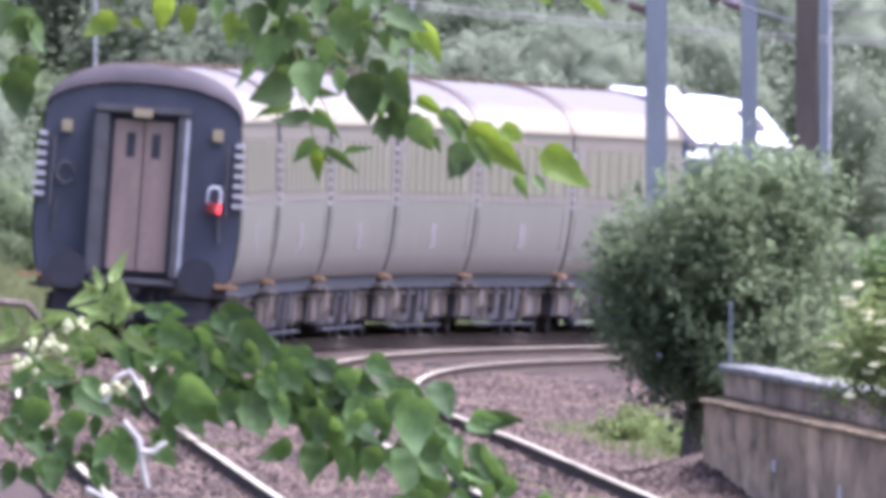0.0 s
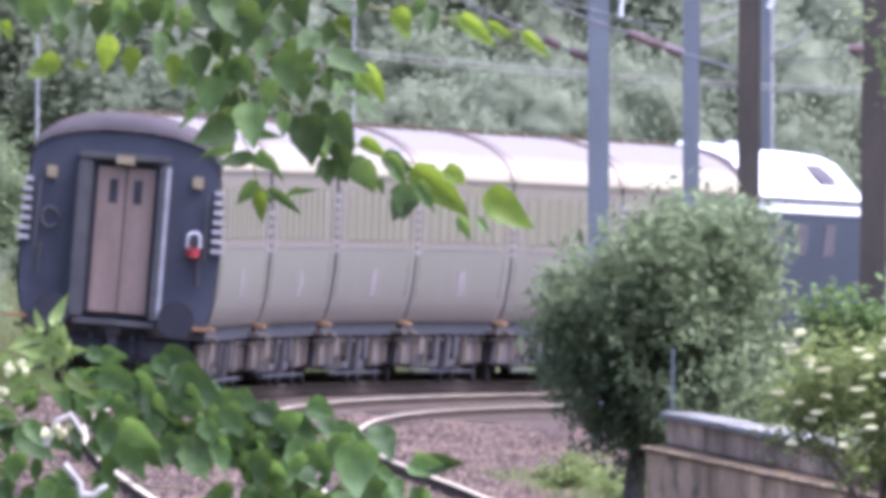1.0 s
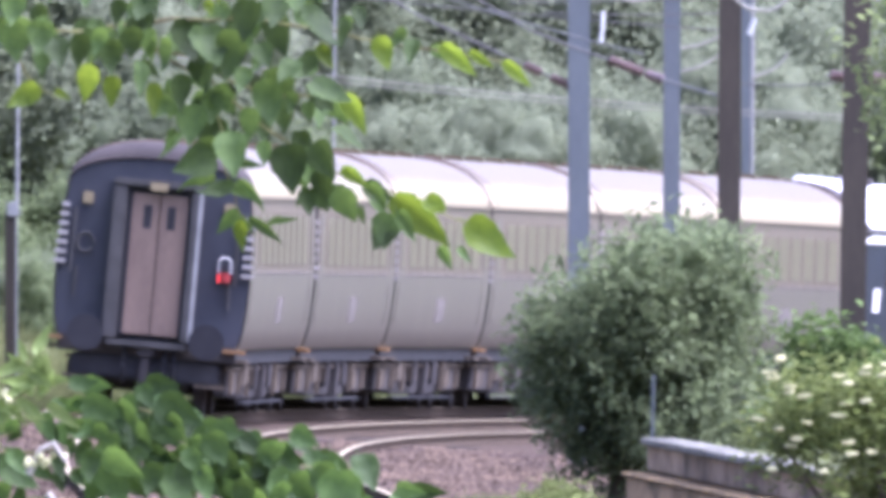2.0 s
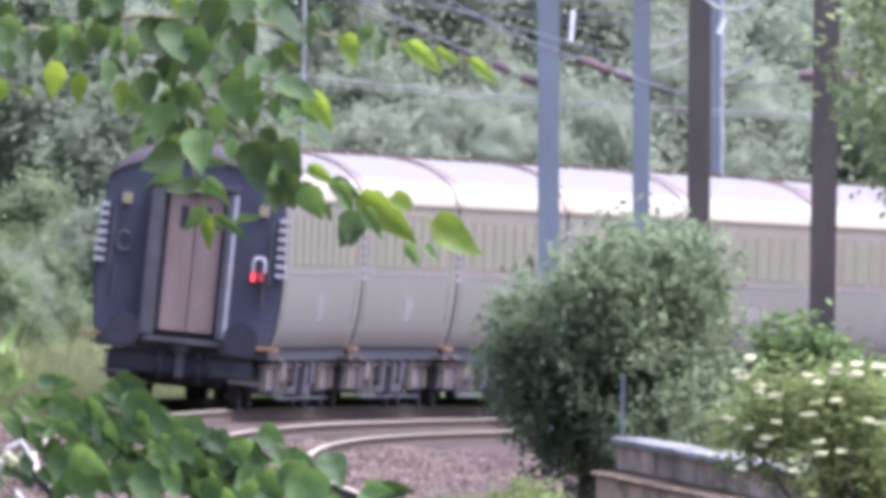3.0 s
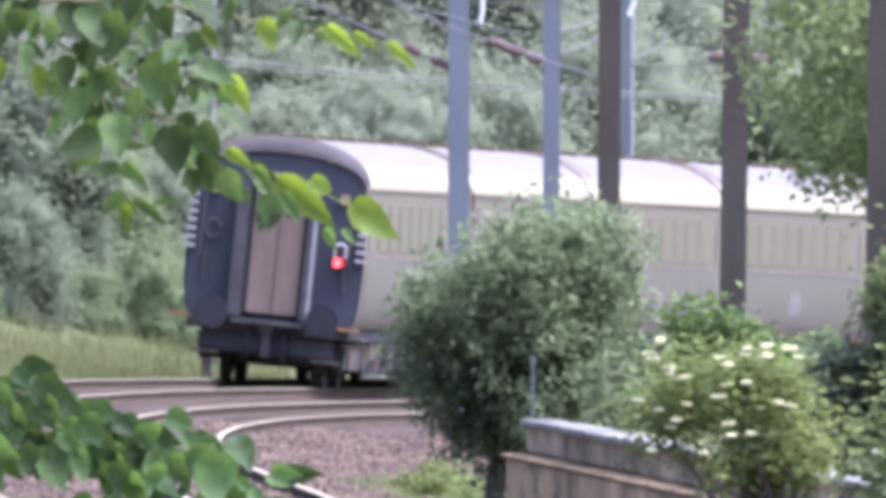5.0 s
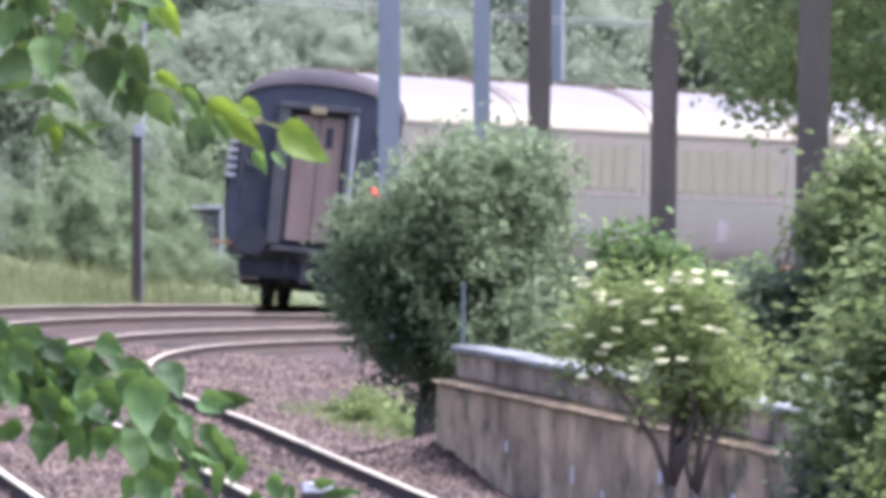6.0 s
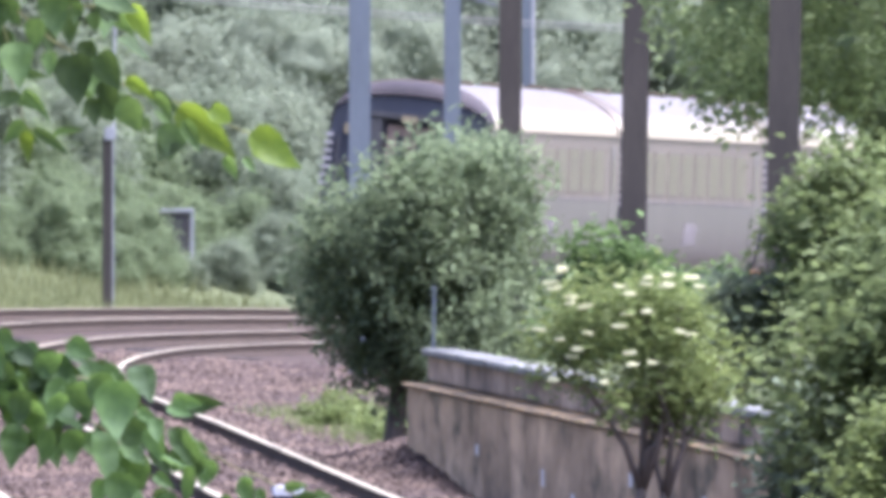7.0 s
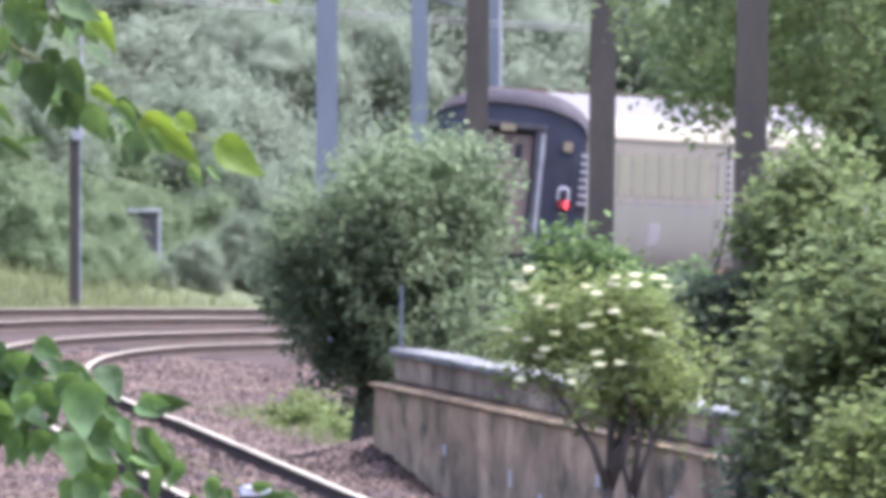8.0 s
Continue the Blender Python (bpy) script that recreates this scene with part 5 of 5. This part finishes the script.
lower = leafy_branch("hazel_branch", P(-1.9, -3.1), "low hazel branch with broad green leaves and pale twigs", TWIG, [
    ([P(-1.899, -3.087), P(-1.854, -1.198), P(-1.598, -0.623), P(-1.197, -0.500)], 0.025),
    ([P(-1.598, -0.523), P(-1.188, -0.459), P(-0.960, -0.423), P(-0.859, -0.415), P(-0.750, -0.452), P(-0.668, -0.488), P(-0.567, -0.509), P(-0.476, -0.578), P(-0.385, -0.628), P(-0.230, -0.701)], 0.006),
    ([P(-1.598, -0.569), P(-1.188, -0.495), P(-0.978, -0.486), P(-0.823, -0.486), P(-0.704, -0.523), P(-0.585, -0.559), P(-0.512, -0.623), P(-0.458, -0.678)], 0.007),
    ([P(-1.598, -0.605), P(-1.188, -0.559), P(-1.042, -0.559), P(-0.914, -0.578), P(-0.795, -0.596)], 0.006),
    ([P(-1.197, -0.500), P(-1.060, -0.459), P(-1.010, -0.432), P(-0.991, -0.386), P(-0.985, -0.349)], 0.004)], 6)
set_leaves(lower, LOW, [
        (-0.927, -0.404, 0.069, -0.029, 0.9), (-0.861, -0.399, 0.049, -0.044, 0.9), (-0.815, -0.406, 0.077, -0.038, 0.9), (-0.753, -0.444, 0.066, -0.040, 0.85),
        (-0.879, -0.432, 0.031, -0.044, 0.9), (-0.815, -0.443, 0.040, -0.038, 0.9), (-0.916, -0.441, 0.031, -0.031, 0.8), (-0.730, -0.455, 0.027, -0.057, 0.85),
        (-0.766, -0.481, 0.027, -0.046, 0.85), (-0.704, -0.488, 0.047, -0.046, 0.85), (-0.660, -0.485, 0.086, -0.018, 0.8), (-0.629, -0.479, 0.046, -0.046, 0.8),
        (-0.795, -0.423, 0.038, -0.046, 0.9), (-0.960, -0.432, 0.036, -0.032, 0.9), (-0.896, -0.412, 0.027, -0.038, 0.9), (-0.841, -0.432, 0.036, -0.041, 0.9)], 65, 5)    # leaves along the top
set_leaves(lower, LOW, [
        (-0.695, -0.512, 0.027, -0.058, 0.85), (-0.638, -0.523, 0.035, -0.089, 0.95), (-0.551, -0.508, 0.055, -0.071, 0.8), (-0.529, -0.519, -0.007, -0.099, 0.9),
        (-0.585, -0.517, 0.027, -0.064, 0.8), (-0.803, -0.519, 0.022, -0.089, 0.9), (-0.777, -0.503, 0.075, -0.058, 0.7), (-0.897, -0.483, 0.068, -0.040, 0.8),
        (-0.903, -0.503, 0.040, -0.078, 0.95), (-0.929, -0.486, -0.022, -0.058, 0.8), (-0.832, -0.483, 0.047, -0.024, 0.7), (-0.613, -0.532, -0.027, -0.055, 0.8),
        (-0.741, -0.514, 0.018, -0.064, 0.8), (-0.868, -0.495, 0.046, -0.064, 0.9), (-0.668, -0.532, 0.009, -0.064, 0.8), (-0.731, -0.486, 0.046, -0.046, 0.9),
        (-0.823, -0.505, -0.018, -0.055, 0.8)], 66, 5)    # hanging leaves
set_leaves(lower, LOW, [
        (-1.051, -0.485, 0.020, -0.049, 0.8), (-1.071, -0.503, 0.058, -0.058, 0.8), (-1.005, -0.424, 0.029, -0.046, 0.8), (-1.042, -0.432, -0.038, -0.029, 0.7),
        (-1.014, -0.578, -0.029, -0.049, 0.8), (-0.941, -0.589, 0.038, -0.038, 0.8), (-0.684, -0.552, 0.007, -0.036, 0.7), (-1.087, -0.578, 0.027, -0.046, 0.8),
        (-0.987, -0.495, 0.009, -0.046, 0.8), (-1.096, -0.459, -0.036, -0.046, 0.8), (-1.124, -0.514, -0.027, -0.064, 0.85), (-1.069, -0.532, -0.009, -0.055, 0.85),
        (-0.996, -0.596, 0.009, -0.055, 0.85), (-1.142, -0.459, -0.027, -0.055, 0.85), (-1.151, -0.569, 0.018, -0.064, 0.85), (-1.106, -0.605, -0.009, -0.064, 0.85),
        (-1.042, -0.623, 0.009, -0.055, 0.85), (-1.169, -0.623, -0.009, -0.055, 0.85), (-0.914, -0.441, -0.027, -0.036, 0.8)], 67, 3)    # thick base
set_leaves(lower, LOW, [
        (-0.501, -0.605, 0.029, -0.031, 0.7), (-0.460, -0.590, 0.037, -0.058, 0.75), (-0.485, -0.634, -0.003, -0.078, 0.9), (-0.401, -0.587, 0.060, -0.062, 0.6),
        (-0.451, -0.646, 0.034, -0.039, 0.7), (-0.392, -0.654, -0.009, -0.071, 0.85), (-0.319, -0.676, 0.018, -0.049, 0.7), (-0.230, -0.704, 0.047, 0.004, 0.6),
        (-0.556, -0.600, 0.009, -0.095, 0.9), (-0.593, -0.594, -0.005, -0.057, 0.85), (-0.458, -0.578, 0.002, -0.050, 0.7), (-0.622, -0.596, -0.018, -0.064, 0.85),
        (-0.512, -0.669, -0.009, -0.073, 0.85), (-0.430, -0.696, -0.009, -0.064, 0.85), (-0.686, -0.587, -0.009, -0.073, 0.85)], 68, 3)    # trailing end
ROOT = P(-1.9, -3.1)
for a, b, c, d in (((-1.02, -0.52), (-1.0, -0.48), (-0.98, -0.47), (-0.96, -0.5)), ((-0.99, -0.55), (-0.965, -0.58), (-0.96, -0.62), (-0.95, -0.66)), ((-0.96, -0.6), (-0.94, -0.6), (-0.93, -0.59), (-0.92, -0.585)),
                   ((-1.05, -0.66), (-1.01, -0.68), (-1.0, -0.74), (-0.99, -0.8))):
    part("pale_twig", tube([P(*q) - ROOT - Vector((0, 0.22, 0)) for q in (a, b, c, d)], [0.007, 0.006, 0.006, 0.004]), PALE_TWIG, lower, "pale bare twig")
part("dark_twig", tube([P(*q) - ROOT - Vector((0, 0.2, 0)) for q in ((-1.35, -0.36), (-1.19, -0.358), (-1.144, -0.363), (-1.115, -0.40), (-1.1, -0.44))], [0.009, 0.008, 0.008, 0.007, 0.004]), BARK, lower, "dark bare twig")
rnd = random.Random(19)
for u, w in ((-1.125, -0.43), (-1.10, -0.425), (-1.06, -0.40), (-1.0, -0.5), (-1.15, -0.46)):
    bm = bmesh.new()
    for k in range(9):
        bmesh.ops.create_icosphere(bm, subdivisions=1, radius=rnd.uniform(0.005, 0.009), matrix=Matrix.Translation(P(u, w) - ROOT + Vector((rnd.uniform(-0.025, 0.025), -0.22 + rnd.uniform(-0.01, 0.01), rnd.uniform(-0.012, 0.012)))))
    part("blossom", bm, BLOSSOM, lower, "small cream blossom")
# a pointed pale-green shoot standing up out of the low branch
SHOOT = [leaf_mesh("leaf", material("young_shoot_leaf", (0.24, 0.3, 0.09), (0.16, 0.22, 0.06), 0.5, scale=14, fine=60, bump=0.1, piece=0.3, through_light=0.4, spec=0.2), 0.062, 0.02, 44, 0.7)]
rnd = random.Random(12)
for u, w, k in ((-1.01, -0.35, 8), (-0.99, -0.39, 8), (-1.04, -0.41, 8), (-1.15, -0.41, 7), (-1.07, -0.46, 7)):
    for i in range(k):
        ob = new("leaf", SHOOT[0])
        ob.matrix_basis = Matrix.Translation(P(u, w) - P(-1.9, -3.1) + Vector((rnd.uniform(-0.015, 0.015), -0.2, rnd.uniform(-0.02, 0.02)))) @ pose(0, 0, 0, rnd.uniform(-30, 30), rnd.uniform(40, 320), rnd.uniform(-30, 30)) @ Matrix.Scale(rnd.uniform(0.7, 1.1), 4)
        ob.parent = lower
        ob["label"] = "pointed pale green shoot leaf"


def sway():
    u, l = Vector(P(-2.1, -3.0)), Vector(P(-1.9, -3.1))
    walk(upper, [(t, pose(u.x + a / 1000, u.y, u.z + b / 1000)) for t, a, b in (
        (0, -2, -9), (0.5, -3, -6), (1, 0, 0), (1.5, 2, -5), (3, -4, -2), (3.5, -2, 0), (4, -2, -4), (4.2, -3, -3), (5.3, 11, -6), (6, 8, -1), (6.5, 9, -3), (7, 8, -5), (7.5, 4, -11), (8, 4, -18))])
    walk(lower, [(t, pose(l.x + a / 1000, l.y, l.z + b / 1000)) for t, a, b in (
        (0, 2, -7), (0.5, -1, -5), (1, 0, 0), (1.5, 5, -5), (3.5, 0, -3), (5.5, -2, -6), (8, -2, -6))])


# ------------------------------------------------------------------ small things on the track
balise = thing("track_balise", on_line(102.5, 1.67), "white topped box fixed between the rails", "box")
part("body", boxes((-0.14, 0.14, -0.35, 0.35, -0.2, -0.06), bevel=0.02), SLEEPER, balise)
part("cover", boxes((-0.135, 0.135, -0.36, 0.36, -0.058, 0.03), bevel=0.012), WHITE, balise, "clean white cover")
redbox = thing("trackside_box", on_line(77, -1.3), "red painted box lying between the rails", "box")
part("body", boxes((-0.35, 0.16, -1.2, 1.2, -0.2, -0.02), bevel=0.03), RED, redbox)
plate = thing("cable_cover", on_line(258, 1.3), "pale concrete cable cover between the tracks", "cover")
part("slab", boxes((-0.3, 0.3, -2.0, 2.0, -0.2, -0.1), bevel=0.02), COPING, plate)

# sleepers under both tracks
sl = bpy.data.meshes.new("sleeper")
bm = boxes((-1.25, 1.25, -0.13, 0.13, -0.36, -0.16), bevel=0.025)
bm.to_mesh(sl)
bm.free()
sl.materials.append(SLEEPER)
for off in (-1.7025, 1.7025):
    for i in range(145):
        ob = new("sleeper", sl)
        ob.matrix_world = on_line(60 + i * 0.7, off)
        ob.parent = bed
rest_v, rest_f = [], []
for off in (-1.7025, 1.7025):
    for i in range(280):
        m = on_line(161.5 + i * 0.7, off)
        k = len(rest_v)
        rest_v += [m @ Vector(c) for c in ((-1.25, -0.13, -0.16), (1.25, -0.13, -0.16), (1.25, 0.13, -0.16), (-1.25, 0.13, -0.16), (-1.25, -0.13, -0.34), (1.25, -0.13, -0.34), (1.25, 0.13, -0.34), (-1.25, 0.13, -0.34))]
        rest_f += [tuple(k + j for j in f) for f in ((0, 1, 2, 3), (4, 5, 1, 0), (5, 6, 2, 1), (6, 7, 3, 2), (7, 4, 0, 3))]
tagged(new("sleepers", mesh_of("sleepers", rest_v, rest_f, SLEEPER)), "dark stained sleepers of the far curve", "sleepers", kind="stuff")

# ballast stones


def stones(s0, s1, o0, o1, n, seed, size=0.035):
    rng = np.random.default_rng(seed)
    s, o = rng.uniform(s0, s1, n), rng.uniform(o0, o1, n)
    keep = (np.abs(np.abs(o) - 1.7025) > 1.15) | (rng.random(n) < 0.45)      # fewer stones lie on the sleepers
    s, o = s[keep], o[keep]
    n = len(s)
    t = np.interp(s, S, HEAD)
    c = np.stack([np.interp(s, S, MX) + o * np.cos(t), np.interp(s, S, MY) - o * np.sin(t), ground_z(s, o) + 0.035 + rng.uniform(0, 0.03, n)], 1)
    base = np.array([(1, 0, 0), (-1, 0, 0), (0, 1, 0), (0, -1, 0), (0, 0, 0.8), (0, 0, -0.8)], float)
    v = c[:, None, :] + base[None] * (size * rng.uniform(0.6, 1.5, (n, 1, 3))) + rng.normal(size=(n, 6, 3)) * size * 0.22
    fb = np.array([(0, 2, 4), (2, 1, 4), (1, 3, 4), (3, 0, 4), (2, 0, 5), (1, 2, 5), (3, 1, 5), (0, 3, 5)])
    f = (np.arange(n)[:, None, None] * 6 + fb[None]).reshape(-1, 3)
    me = bpy.data.meshes.new("ballast_stones")
    me.vertices.add(n * 6)
    me.vertices.foreach_set("co", v.astype(np.float32).ravel())
    me.loops.add(len(f) * 3)
    me.loops.foreach_set("vertex_index", f.astype(np.int32).ravel())
    me.polygons.add(len(f))
    me.polygons.foreach_set("loop_start", (np.arange(len(f)) * 3).astype(np.int32))
    me.materials.append(STONE)
    me.update(calc_edges=True)
    return tagged(new("ballast_stones", me), "loose angular pinkish grey ballast stones", "ballast", kind="stuff")


stones(25, 150, -2.9, 4.2, 70000, 1, 0.042)
stones(90, 340, 4.0, 7.4, 30000, 3, 0.045)
stones(150, 340, -3.2, 4.2, 60000, 2, 0.05)

motions()
